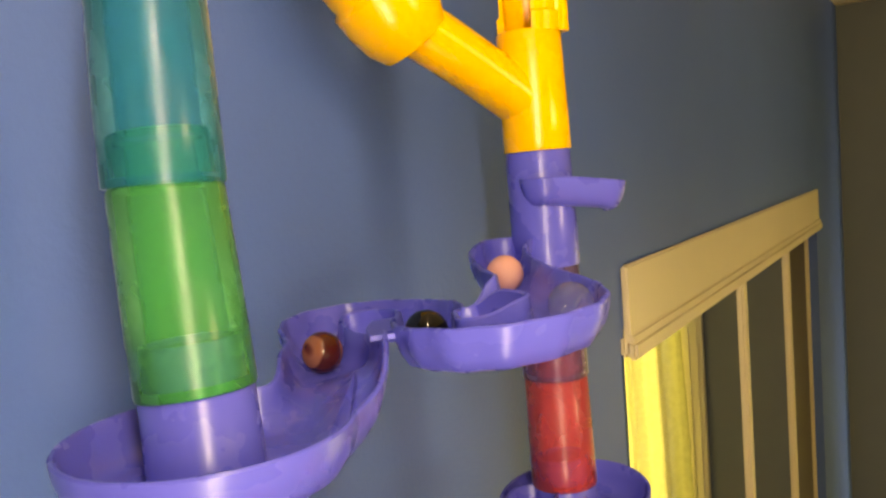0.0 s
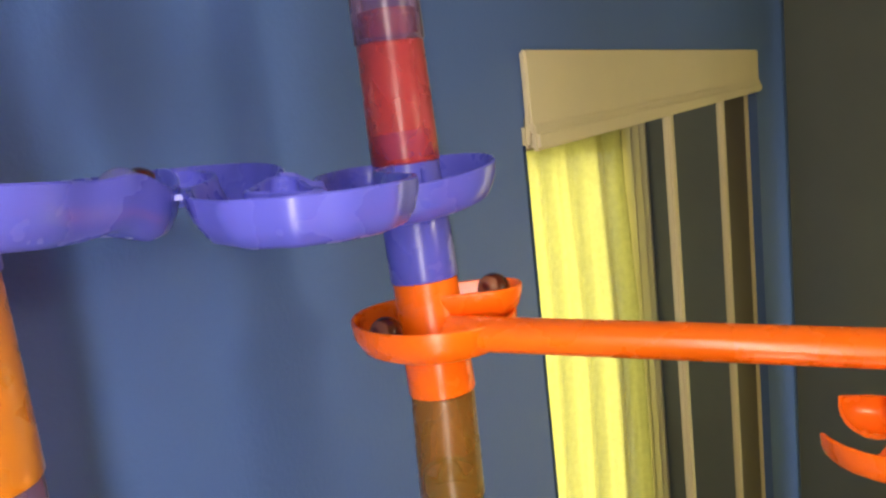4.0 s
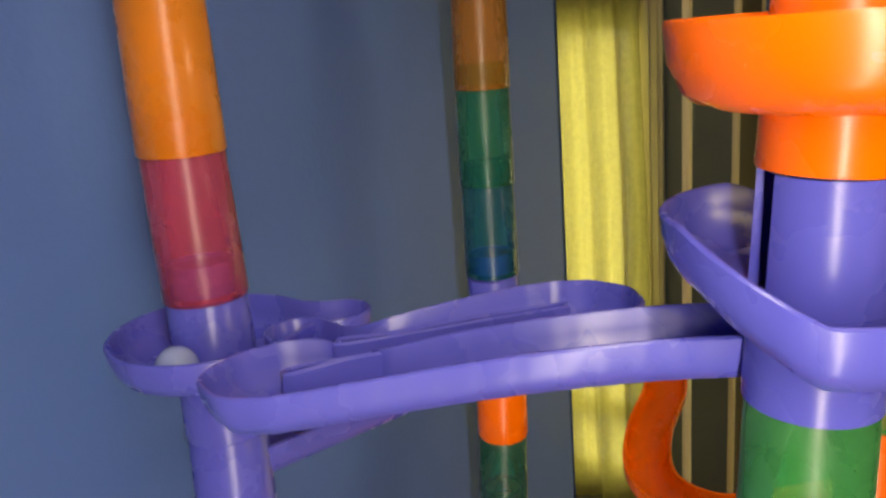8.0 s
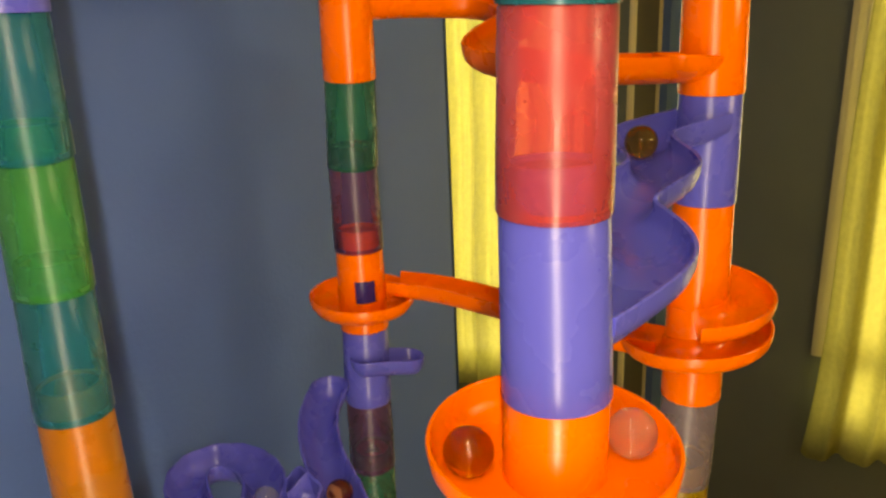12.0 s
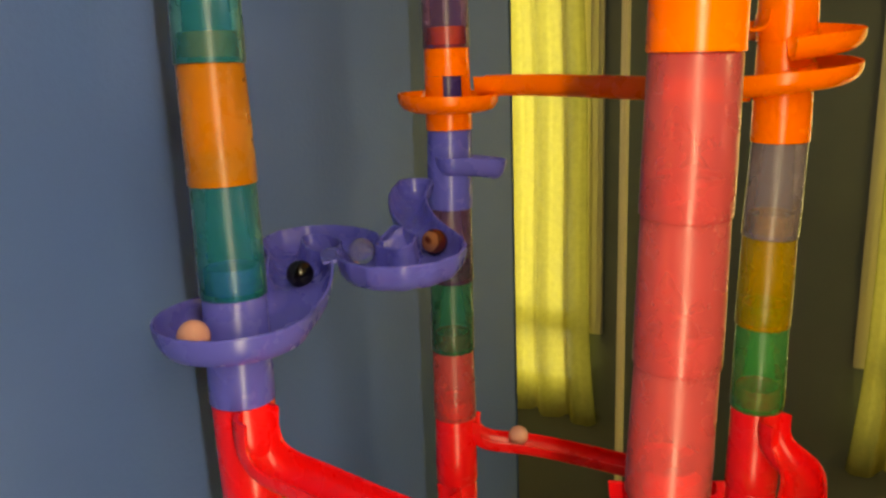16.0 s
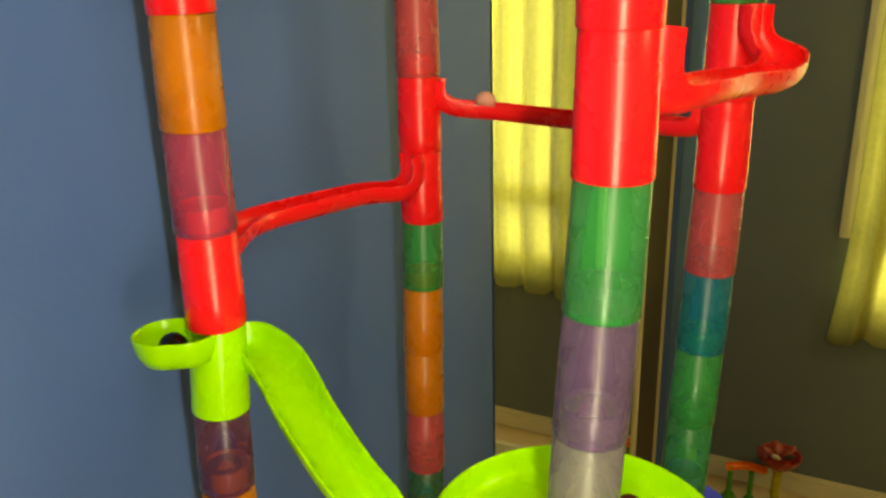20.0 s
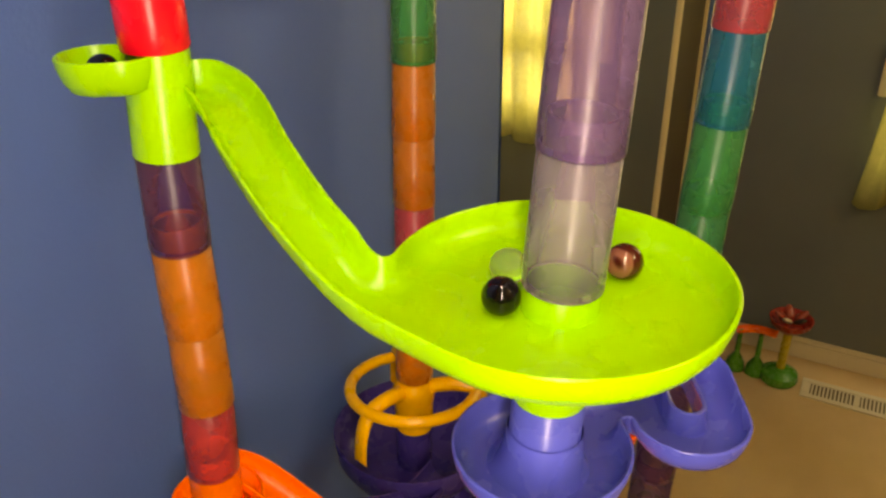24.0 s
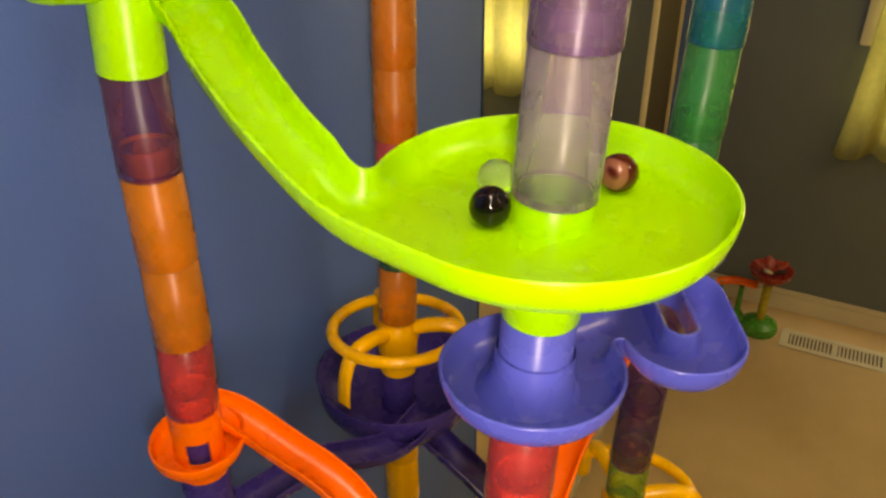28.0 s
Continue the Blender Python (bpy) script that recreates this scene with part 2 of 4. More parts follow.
# small slips of single joints, in millimetres
FIX = {("L", -1): (-1.9, 3.0, -1.0),
       ("L", 0): (-1.9, 3.0, -1.0),
       ("L", 1): (-2.2, -1.4, -0.9),
       ("L", 2): (-2.1, -4.2, 0.0),
       ("L", 3): (-0.4, -3.0, 0.7),
       ("L", 4): (1.0, -1.1, 1.1),
       ("L", 5): (2.4, 0.7, 1.5),
       ("L", 6): (3.0, 2.0, 1.5),
       ("L", 7): (3.9, 1.9, 1.1),
       ("L", 8): (3.1, 0.5, -0.1),
       ("L", 9): (1.9, 1.3, -0.6),
       ("L", 10): (2.6, 3.0, -0.5),
       ("L", 11): (1.1, 3.0, -0.7),
       ("L", 12): (-1.4, 1.4, -0.9),
       ("L", 13): (-2.3, -0.4, -1.0),
       ("L", 14): (-3.1, -1.7, -0.5),
       ("L", 15): (-4.5, -2.5, -0.3),
       ("L", 16): (-3.5, -4.1, -0.1),
       ("L", 17): (-2.7, -3.0, -0.1),
       ("L", 18): (-1.1, -2.0, 0.5),
       ("L", 19): (0.5, -1.0, 1.0),
       ("L", 20): (-0.6, 1.2, 2.0),
       ("L", 21): (1.0, 3.9, 2.9),
       ("L", 22): (1.3, 3.6, 3.0),
       ("L", 23): (0.2, 2.3, 3.4),
       ("L", 24): (-1.0, 4.3, 4.5),
       ("L", 25): (-1.0, 4.3, 4.5),
       ("L", 26): (-0.8, 3.6, 3.6),
       ("L", 27): (-0.4, 1.8, 1.8),
       ("B", -1): (0.1, 1.8, -0.6),
       ("B", 0): (0.1, 1.8, -0.6),
       ("B", 1): (0.9, 2.1, -0.4),
       ("B", 2): (1.7, 2.4, -0.1),
       ("B", 3): (1.3, 1.9, 0.4),
       ("B", 4): (-0.3, -1.3, 0.2),
       ("B", 5): (-1.5, -4.2, 0.3),
       ("B", 6): (-1.3, -2.5, 0.4),
       ("B", 7): (-1.9, -2.2, 0.1),
       ("B", 8): (-2.6, -2.0, -0.3),
       ("B", 9): (-1.8, -3.1, -0.2),
       ("B", 10): (0.6, -0.7, 0.4),
       ("B", 11): (2.2, 2.7, 0.4),
       ("B", 12): (1.4, 1.8, -0.0),
       ("B", 13): (-0.4, 0.4, -0.4),
       ("B", 14): (-1.0, 0.9, -0.6),
       ("B", 15): (0.5, 1.8, -0.5),
       ("B", 16): (0.8, 2.1, -0.3),
       ("B", 17): (0.9, 1.5, -0.1),
       ("B", 18): (1.0, 0.9, 0.1),
       ("B", 19): (1.1, 0.3, 0.3),
       ("B", 20): (1.0, 0.3, 0.6),
       ("B", 22): (-0.5, -0.8, 0.0),
       ("B", 23): (-1.6, -1.8, -0.3),
       ("B", 24): (-1.6, -1.8, -0.3),
       ("B", 25): (-1.6, -1.8, -0.3),
       ("F", 3): (-0.9, -2.6, 0.1),
       ("F", 4): (-0.9, -2.6, 0.1),
       ("F", 5): (0.3, -4.6, -1.0),
       ("F", 6): (-1.2, -1.9, 1.0),
       ("F", 8): (2.1, 1.5, -0.5),
       ("F", 9): (1.1, 2.0, -0.7),
       ("F", 10): (0.5, 1.9, 0.2),
       ("F", 11): (-1.4, -0.5, 0.7),
       ("F", 12): (-2.9, -0.8, 0.5),
       ("F", 13): (-1.3, -0.2, 0.8),
       ("F", 14): (0.4, 0.1, 0.4),
       ("F", 15): (2.2, 1.1, 0.5),
       ("F", 16): (2.5, -0.0, 0.1),
       ("F", 17): (2.7, -1.2, -0.3),
       ("F", 18): (0.9, -1.2, -0.9),
       ("F", 19): (-1.5, -1.0, -1.0),
       ("F", 20): (-1.9, -0.2, -0.8),
       ("F", 21): (-0.8, 0.3, -0.0),
       ("F", 22): (0.2, 0.8, 0.6),
       ("F", 23): (1.2, 1.3, 1.2),
       ("F", 24): (1.2, 1.3, 1.2),
       ("F", 25): (1.2, 1.3, 1.2),
       ("R", 4): (-0.6, -0.6, 4.5),
       ("R", 5): (-0.8, -0.6, 4.0),
       ("R", 6): (-1.1, -0.6, 1.8),
       ("R", 7): (-1.1, -0.6, -0.8),
       ("R", 8): (1.2, 0.3, 0.1),
       ("R", 9): (1.4, 0.9, 0.3),
       ("R", 10): (0.6, 0.0, 0.5),
       ("R", 11): (-0.6, -0.2, 0.7),
       ("R", 12): (-1.4, -0.7, 0.3),
       ("R", 13): (-2.2, -1.2, 0.0),
       ("R", 14): (-1.8, 0.3, -0.1),
       ("R", 15): (-0.6, 0.7, -0.3),
       ("R", 16): (1.2, 0.3, 0.1),
       ("R", 17): (1.9, -0.0, -0.3),
       ("R", 18): (2.6, -0.4, -0.6),
       ("R", 19): (1.5, -0.1, -0.6),
       ("R", 21): (-2.2, 0.3, 0.9),
       ("R", 22): (-2.2, 0.3, 0.9),
       ("R", 23): (-2.2, 0.3, 0.9)}


def at(c, k):
    q, n = k / 10, math.floor(k)
    low = min(q, 2.6)  # below the basins the columns stand straight
    slip = Vector(FIX.get((c, n), (0, 0, 0))).lerp(Vector(FIX.get((c, n + 1), (0, 0, 0))), k - n)
    return Vector([a * p * p + b * p + d for p, (a, b, d) in zip((low, low, q), COL[c])]) + slip / 1000


def cell(c, k):
    """The pose of the piece whose foot is joint k, and its height."""
    p, t = at(c, k), at(c, k - 1)
    v = t - p
    return Matrix.Translation(p) @ Vector((0, 0, 1)).rotation_difference(v).to_matrix().to_4x4(), v.length


def barrel_profile(h):
    return [(R - 0.0016, 0.002), (R - 0.0014, -0.0003), (R - 0.0003, -0.0003), (R, 0.0003), (R - 0.0001, h * 0.28), (RS, h - 0.0008), (RS - 0.0006, h - 0.0001), (RN, h - 0.0001)]


def neck_profile(h):
    return [(RN - 0.0002, h - 0.0005), (RN - 0.0004, h + 0.0122), (RN - 0.0008, h + 0.0128), (RN - 0.0018, h + 0.0128), (RN - 0.0021, h + 0.011)]


HUES = {"teal": "teal", "green": "green", "dark_green": "dark green", "orange": "orange", "pink": "magenta pink", "red": "red", "rose": "pale red", "yellow": "amber yellow",
        "grey": "greyish clear", "purple": "pale violet", "plum": "dark plum", "brown": "amber brown", "dark_teal": "dark teal", "lime": "yellow-green"}


def tube(c, k, hue):
    m, h = cell(c, k)
    ob = base("marble_run_tube", m, f"see-through {HUES[hue]} plastic marble run tube in a tall tower", "toy tube", "tubes of the marble run")
    part("barrel", lathe(bmesh.new(), barrel_profile(h)), T[hue], ob)
    part("neck", lathe(bmesh.new(), neck_profile(h)), T[hue], ob)
    return ob


def solid(c, k, mat, name, label, neck=True):
    m, h = cell(c, k)
    ob = base(name, m, label, "marble run piece", "solid pieces of the marble run")
    part("collar", lathe(bmesh.new(), barrel_profile(h)), mat, ob)
    if neck:
        part("neck", lathe(bmesh.new(), neck_profile(h)), mat, ob)
    return ob


def windowed(c, k, mat, name, label, deg, span, f0, f1, neck=True):
    """A hollow collar with an opening cut through its side, between two shares of its height."""
    m, h = cell(c, k)
    ob = base(name, m, label, "marble run piece", "solid pieces of the marble run")
    bm, ri = bmesh.new(), R - 0.0024
    edge = lambda z: R + (RS - R) * max(0, (z / h - 0.28) / 0.72)
    bands = [(0.0, f0, 0, 360), (f0, f1, deg + span / 2, deg + 360 - span / 2)] + ([(f1, 1.0, 0, 360)] if f1 < 1 else [])
    for a, b, d0, d1 in bands:
        lathe(bm, [(edge(a * h), a * h), (edge(b * h), b * h - 0.0001), (ri, b * h - 0.0001), (ri, a * h)], 60, d0, d1, True)
    part("collar", bm, mat, ob)
    if neck:
        part("neck", lathe(bmesh.new(), neck_profile(h)), mat, ob)
    return ob


# ---- the room ----
def setting(name, bm, mat, label, smooth=False):
    return tagged(part(name, bm, mat, None, "", smooth), label, "", "", "structure")


XR, YB, XL, HC = 1.61, -3.2, -2.2, 2.74
setting("floor", box(bmesh.new(), XL, YB, -0.05, XR + 0.1, 0.75, 0), CARPET, "tan cut-pile carpet on the bedroom floor")
setting("ceiling", box(bmesh.new(), XL, YB, HC, XR + 0.1, 0.75, HC + 0.05), CEIL, "flat painted bedroom ceiling")
setting("wall_north", box(bmesh.new(), XL, 0, 0, -0.004, 0.1, HC), WALL, "matt blue painted bedroom wall behind the marble run")
setting("wall_over_closet", box(bmesh.new(), -0.004, 0, 2.25, 1.152, 0.1, HC), WALL, "blue painted wall over the closet doors")
setting("wall_corner", box(bmesh.new(), 1.152, 0, 0, XR, 0.1, HC), WALL, "blue painted strip of wall beside the closet")
setting("wall_closet_back", box(bmesh.new(), -0.004, 0.65, 0, XR + 0.1, 0.75, HC), WALL, "blue painted back wall of the closet")
setting("wall_south", box(bmesh.new(), XL, YB - 0.1, 0, XR + 0.1, YB, HC), CREAM, "cream painted bedroom wall")
setting("wall_west", box(bmesh.new(), XL - 0.1, YB - 0.1, 0, XL, 0.1, HC), CREAM, "cream painted bedroom wall")
WY0, WY1, WZ0, WZ1 = -1.42, -0.425, 0.925, 2.10
bm = bmesh.new()
for y0, y1, z0, z1 in ((YB, WY0, 0, HC), (WY1, 0.65, 0, HC), (WY0, WY1, 0, WZ0), (WY0, WY1, WZ1, HC)):
    box(bm, XR, y0, z0, XR + 0.1, y1, z1)
setting("wall_east", bm, DIM, "dim blue painted wall with the curtained window")

# baseboard along the east wall
bm = bmesh.new()
box(bm, XR - 0.012, YB, 0, XR, 0, 0.055, 0.002)
box(bm, XR - 0.008, YB, 0.055, XR, 0, 0.072, 0.003)
setting("baseboard", bm, WHITE, "cream painted baseboard at the foot of the wall")
bm = bmesh.new()
box(bm, XL, -0.012, 0, -0.03, 0, 0.055, 0.002)
box(bm, XL, -0.008, 0.055, -0.03, 0, 0.072, 0.003)
setting("baseboard", bm, WHITE, "cream painted baseboard below the blue wall")

# closet header, two mirrored doors and a dark one
bm = bmesh.new()
box(bm, 0.004, -0.006, 2.250, 1.150, 0.0, 2.312, 0.002)
header = tagged(part("closet_header", bm, WHITE, None, "", False), "cream painted header board over the mirrored closet doors", "closet trim", "", "structure")
part("moulding", box(bmesh.new(), 0.005, -0.0085, 2.244, 1.156, -0.001, 2.2525, 0.002), WHITE, header)
part("lower_moulding", box(bmesh.new(), 0.006, -0.0105, 2.229, 1.162, -0.001, 2.2455, 0.003), WHITE, header)


def closet_door(x0, x1, y, mat):
    ob = base("framed_closet_door", pose(x0, y, 0.02), "tall mirrored closet door in a narrow cream frame", "closet door", "mirrored closet doors")
    w, h, s = x1 - x0, 2.24, 0.022
    part("door_pane", box(bmesh.new(), 0.004, 0.001, 0.004, w - 0.004, 0.006, h - 0.004), mat, ob, "mirror glass pane", False)
    part("stile", box(bmesh.new(), w - s, -0.004, 0, w, 0.012, h, 0.003), WHITE, ob, "cream door stile")
    part("top_rail", box(bmesh.new(), 0.002, -0.003, h - 0.028, w - s, 0.012, h, 0.003), WHITE, ob)
    part("bottom_rail", box(bmesh.new(), 0.002, -0.003, 0, w - s, 0.012, 0.03, 0.003), WHITE, ob)
    return ob


closet_door(0.0, 0.469, 0.0, MIRROR)
closet_door(0.471, 0.804, 0.0, MIRROR)
# no mirror here: a dark brown panel stands in for a dark gap
closet_door(0.806, 1.150, 0.02, DARKBROWN)


def drape(name, y0, y1, z0, z1, x, folds, seed, flare):
    rnd = random.Random(seed)
    bm = bmesh.new()
    nu, nv = 120, 30
    ph = [rnd.uniform(0, 6.28) for _ in range(4)]
    grid = []
    for j in range(nv + 1):
        v = j / nv
        row = []
        for i in range(nu + 1):
            u = i / nu
            wob = 0.016 * math.sin(folds * 6.283 * u + ph[0] + 0.6 * v) + 0.007 * math.sin(folds * 13 * u + ph[1] + 1.5 * v) + 0.004 * math.sin(31 * u + ph[2])
            y = y0 + (y1 - y0) * u - flare * (1 - u) ** 2 * (1 - v) ** 3 + 0.008 * math.sin(7 * v + ph[3])
            z = z0 + (z1 - z0) * v + (0.012 * math.sin(folds * 6.283 * u + ph[1]) + 0.05 * u) * (1 - v) ** 4
            row.append(bm.verts.new((x + wob * (1.25 - 0.5 * v), y, z)))
        grid.append(row)
    for j in range(nv):
        for i in range(nu):
            bm.faces.new((grid[j][i], grid[j][i + 1], grid[j + 1][i + 1], grid[j + 1][i]))
    ob = part(name, bm, CLOTH)
    ob.modifiers.new("thick", "SOLIDIFY").thickness = 0.0012
    return ob


tagged(drape("curtain", -0.405, -0.98, 0.570, 2.2, 1.535, 6, 3, -0.045), "sheer yellowish curtain hanging open before the bright window", "curtain", "curtains")
tagged(drape("curtain", -1.02, -1.52, 0.575, 2.2, 1.545, 5, 5, 0.0), "sheer yellowish curtain hanging before the window", "curtain", "curtains")

# window: casing, sash, glass
win = tagged(new("window_1"), "white framed window behind sheer curtains, bright daylight", "window", "", "structure")
win.matrix_world = pose(XR, 0, 0)
for i, (y0, y1, z0, z1) in enumerate(((WY1, WY1 + 0.065, WZ0 - 0.065, WZ1 + 0.065), (WY0 - 0.065, WY0, WZ0 - 0.065, WZ1 + 0.065), (WY0, WY1, WZ1, WZ1 + 0.065), (WY0, WY1, WZ0 - 0.065, WZ0))):
    bm = bmesh.new()
    box(bm, -0.016, y0, z0, 0, y1, z1, 0.003)
    if i < 2:
        box(bm, -0.021, y0 + 0.01, z0 + 0.004, -0.0155, y0 + 0.028, z1 - 0.004, 0.002)
        box(bm, -0.019, y0 + 0.04, z0 + 0.004, -0.0155, y0 + 0.052, z1 - 0.004, 0.002)
    part("casing", bm, WHITE, win)
for y0, y1, z0, z1 in ((WY0, WY1, 1.49, 1.53), (WY0, WY0 + 0.04, WZ0, WZ1), (WY1 - 0.04, WY1, WZ0, WZ1), (WY0 + 0.04, WY1 - 0.04, WZ0, WZ0 + 0.04), (WY0 + 0.04, WY1 - 0.04, WZ1 - 0.04, WZ1)):
    part("sash_bar", box(bmesh.new(), 0.03, y0, z0, 0.06, y1, z1, 0.003), WHITE, win)

# round flush lamp under the ceiling
fixture = base("ceiling_lamp", pose(-0.27, -1.85, HC), "round flush ceiling lamp with a frosted dome, lit", "ceiling lamp")
part("rim", lathe(bmesh.new(), [(0.0, 0.0), (0.165, 0.0), (0.168, -0.012), (0.160, -0.024), (0.150, -0.024)]), WHITE, fixture)
m, nt, b, _ = nodes_of("lit_frosted_glass")
b.inputs["Base Color"].default_value, b.inputs["Roughness"].default_value = (0.85, 0.82, 0.74, 1), 0.5
b.inputs["Emission Color"].default_value, b.inputs["Emission Strength"].default_value = (1.0, 0.87, 0.64, 1), 4.0
part("dome", lathe(bmesh.new(), [(0.150, -0.020), (0.140, -0.050), (0.105, -0.080), (0.055, -0.096), (0.0, -0.100)]), m, fixture, "frosted glass dome")
# ---- the marble run: shaping helpers ----
def wpart(name, bm, mat, parent, label=""):
    """A part whose mesh is given in the room's own axes."""
    ob = part(name, bm, mat, parent, label)
    ob.matrix_parent_inverse = parent.matrix_basis.inverted()
    return ob


def glide(pts, step=0.004):
    """A smooth line through the points."""
    p = [Vector(q) for q in pts]
    p = [2 * p[0] - p[1]] + p + [2 * p[-1] - p[-2]]
    out = []
    for i in range(1, len(p) - 2):
        a, b, c, d = p[i - 1 : i + 3]
        n = max(2, int((c - b).length / step))
        for j in range(n):
            t = j / n
            out.append(0.5 * (2 * b + (c - a) * t + (2 * a - 5 * b + 4 * c - d) * t * t + (3 * b - a - 3 * c + d) * t ** 3))
    out.append(p[-2])
    # even spacing, then a light smoothing
    run = [0.0]
    for a, b in zip(out, out[1:]):
        run.append(run[-1] + (b - a).length)
    n, line, j = max(2, int(run[-1] / 0.0028)), [], 0
    for i in range(n + 1):
        d = run[-1] * i / n
        while j < len(out) - 2 and run[j + 1] < d:
            j += 1
        line.append(out[j].lerp(out[j + 1], min(1, (d - run[j]) / max(1e-9, run[j + 1] - run[j]))))
    for _ in range(9):
        line = [line[0]] + [(a + 2 * b + c) / 4 for a, b, c in zip(line, line[1:], line[2:])] + [line[-1]]
    return line


def sweep(bm, line, section, caps=True):
    """A closed section (side, up) carried level along a line."""
    rings = []
    for i, q in enumerate(line):
        d = line[min(i + 1, len(line) - 1)] - line[max(i - 1, 0)]
        s = Vector((d.y, -d.x, 0))
        s = s.normalized() if s.length > 1e-9 else Vector((1, 0, 0))
        up = s.cross(d).normalized()
        up = up if up.z > 0 else -up
        sec = section(i / (len(line) - 1)) if callable(section) else section
        rings.append([bm.verts.new(q + s * a + (Vector((0, 0, 1)) * 0.6 + up * 0.4) * b) for a, b in sec])
    n = len(rings[0])
    for a, b in zip(rings, rings[1:]):
        for j in range(n):
            bm.faces.new((a[j], a[(j + 1) % n], b[(j + 1) % n], b[j]))
    if caps:
        bm.faces.new(rings[0])
        bm.faces.new(rings[-1])
    return bm


def gutter(w, d, t=0.0016):
    """The section of an open half-round channel, rim at height 0."""
    h = w / 2
    outer = [(h * math.sin(a), -d * (math.cos(a)) ** 0.7 if abs(a) < 1.56 else 0.0) for a in (radians(v) for v in (90, 78, 62, 45, 25, 0, -25, -45, -62, -78, -90))]
    inner = [((h - t) * math.sin(a), -(d - t) * (math.cos(a)) ** 0.7 if abs(a) < 1.56 else 0.0) for a in (radians(v) for v in (-90, -78, -62, -45, -25, 0, 25, 45, 62, 78, 90))]
    return [(h - 0.0003, 0.0004)] + outer + [(-h + 0.0003, 0.0004)] + inner


def channel(pts, w, d, mat, parent, name="channel", label=""):
    return wpart(name, sweep(bmesh.new(), glide(pts), gutter(w, d)), mat, parent, label)


def pipe(pts, r, mat, parent, name="pipe", label=""):
    sec = [(r * math.cos(radians(a)), r * math.sin(radians(a))) for a in range(0, 360, 30)]
    return wpart(name, sweep(bmesh.new(), glide(pts), sec), mat, parent, label)


def field(caps, x, y, soft):
    d = None
    for x0, y0, x1, y1, r, *own in caps:
        soft = own[0] if own else soft
        vx, vy = x1 - x0, y1 - y0
        t = min(1, max(0, ((x - x0) * vx + (y - y0) * vy) / (vx * vx + vy * vy + 1e-12)))
        e = math.hypot(x - x0 - t * vx, y - y0 - t * vy) - r
        if d is None:
            d = e
        else:
            h = min(1, max(0, 0.5 + 0.5 * (d - e) / soft))
            d = d * (1 - h) + e * h - soft * h * (1 - h)
    return d


def outline(caps, soft=0.008, step=0.003):
    """The closed line round a soft union of capsules, by walking its edge."""
    f = lambda x, y: field(caps, x, y, soft)
    x, y = caps[0][0], caps[0][1]
    while f(x, y) < 0:
        x -= 0.0005
    pts = []

    def grad(x, y):
        e = 1e-5
        g = Vector((f(x + e, y) - f(x - e, y), f(x, y + e) - f(x, y - e)))
        return g.normalized()

    start = (x, y)
    for i in range(600):
        pts.append(Vector((x, y)))
        g = grad(x, y)
        x, y = x - g.y * step, y + g.x * step
        for _ in range(3):
            g = grad(x, y)
            v = f(x, y)
            x, y = x - g.x * v, y - g.y * v
        if i > 8 and math.hypot(x - start[0], y - start[1]) < step * 0.8:
            break
    return pts


def tray(caps, height, depth, mat, parent, name="tray", holes=(), t=0.0017, soft=0.008, label="", notch=None):
    """A shallow open tray: a rounded wall round a soft union of capsules, a floor, and walled holes through it.
    height(x, y) gives the rim; notch(x, y) the share of the wall's height that stands there."""
    bm = bmesh.new()

    def ring(pts, inset, drop):
        n, out = len(pts), []
        for i, q in enumerate(pts):
            d = pts[(i + 1) % n] - pts[i - 1]
            nrm = Vector((-d.y, d.x)).normalized()
            share = notch(q.x, q.y) if notch else 1
            w = q + nrm * (0.0100 - (0.0100 - inset) * share)
            rise = (depth - drop) * share
            out.append(bm.verts.new((w.x, w.y, height(q.x, q.y) - depth + rise)))
        return out

    def skin(a, b):
        n = len(a)
        for i in range(n):
            bm.faces.new((a[i], a[(i + 1) % n], b[(i + 1) % n], b[i]))

    def edges(r):
        return [bm.edges.get((r[i], r[(i + 1) % len(r)])) for i in range(len(r))]

    pts = outline(caps, soft)
    # wall section from the underside up over the rim and down inside
    sec = [(0.0095, depth), (0.0085, depth), (0.0045, depth * 0.9), (0.0018, depth * 0.62), (0.0004, depth * 0.3), (0, 0.0006), (0.0005, 0), (t - 0.0005, 0), (t, 0.0006), (t + 0.0007, depth * 0.35), (t + 0.0024, depth * 0.62), (t + 0.005, depth * 0.82), (0.0098, depth - t), (0.0106, depth - t)]
    rings = [ring(pts, a, b) for a, b in sec]
    for a, b in zip(rings, rings[1:]):
        skin(a, b)
    lows, tops = edges(rings[0]), edges(rings[-1])
    for hole in holes:
        hp = outline(hole if isinstance(hole, list) else [hole], soft)
        hs = [(0.0, depth), (-0.0003, depth * 0.4), (0.0003, 0.0012), (-0.0008, 0.0006), (-0.0016, 0.0012), (-0.0018, depth * 0.4), (-0.0032, depth - t), (-0.0038, depth - t)]
        hr = [ring(hp, a, b) for a, b in hs]
        for a, b in zip(hr, hr[1:]):
            skin(a, b)
        lows, tops = lows + edges(hr[0]), tops + edges(hr[-1])
    bmesh.ops.triangle_fill(bm, use_beauty=True, use_dissolve=False, edges=lows)
    bmesh.ops.triangle_fill(bm, use_beauty=True, use_dissolve=False, edges=tops)
    return wpart(name, bm, mat, parent, label)


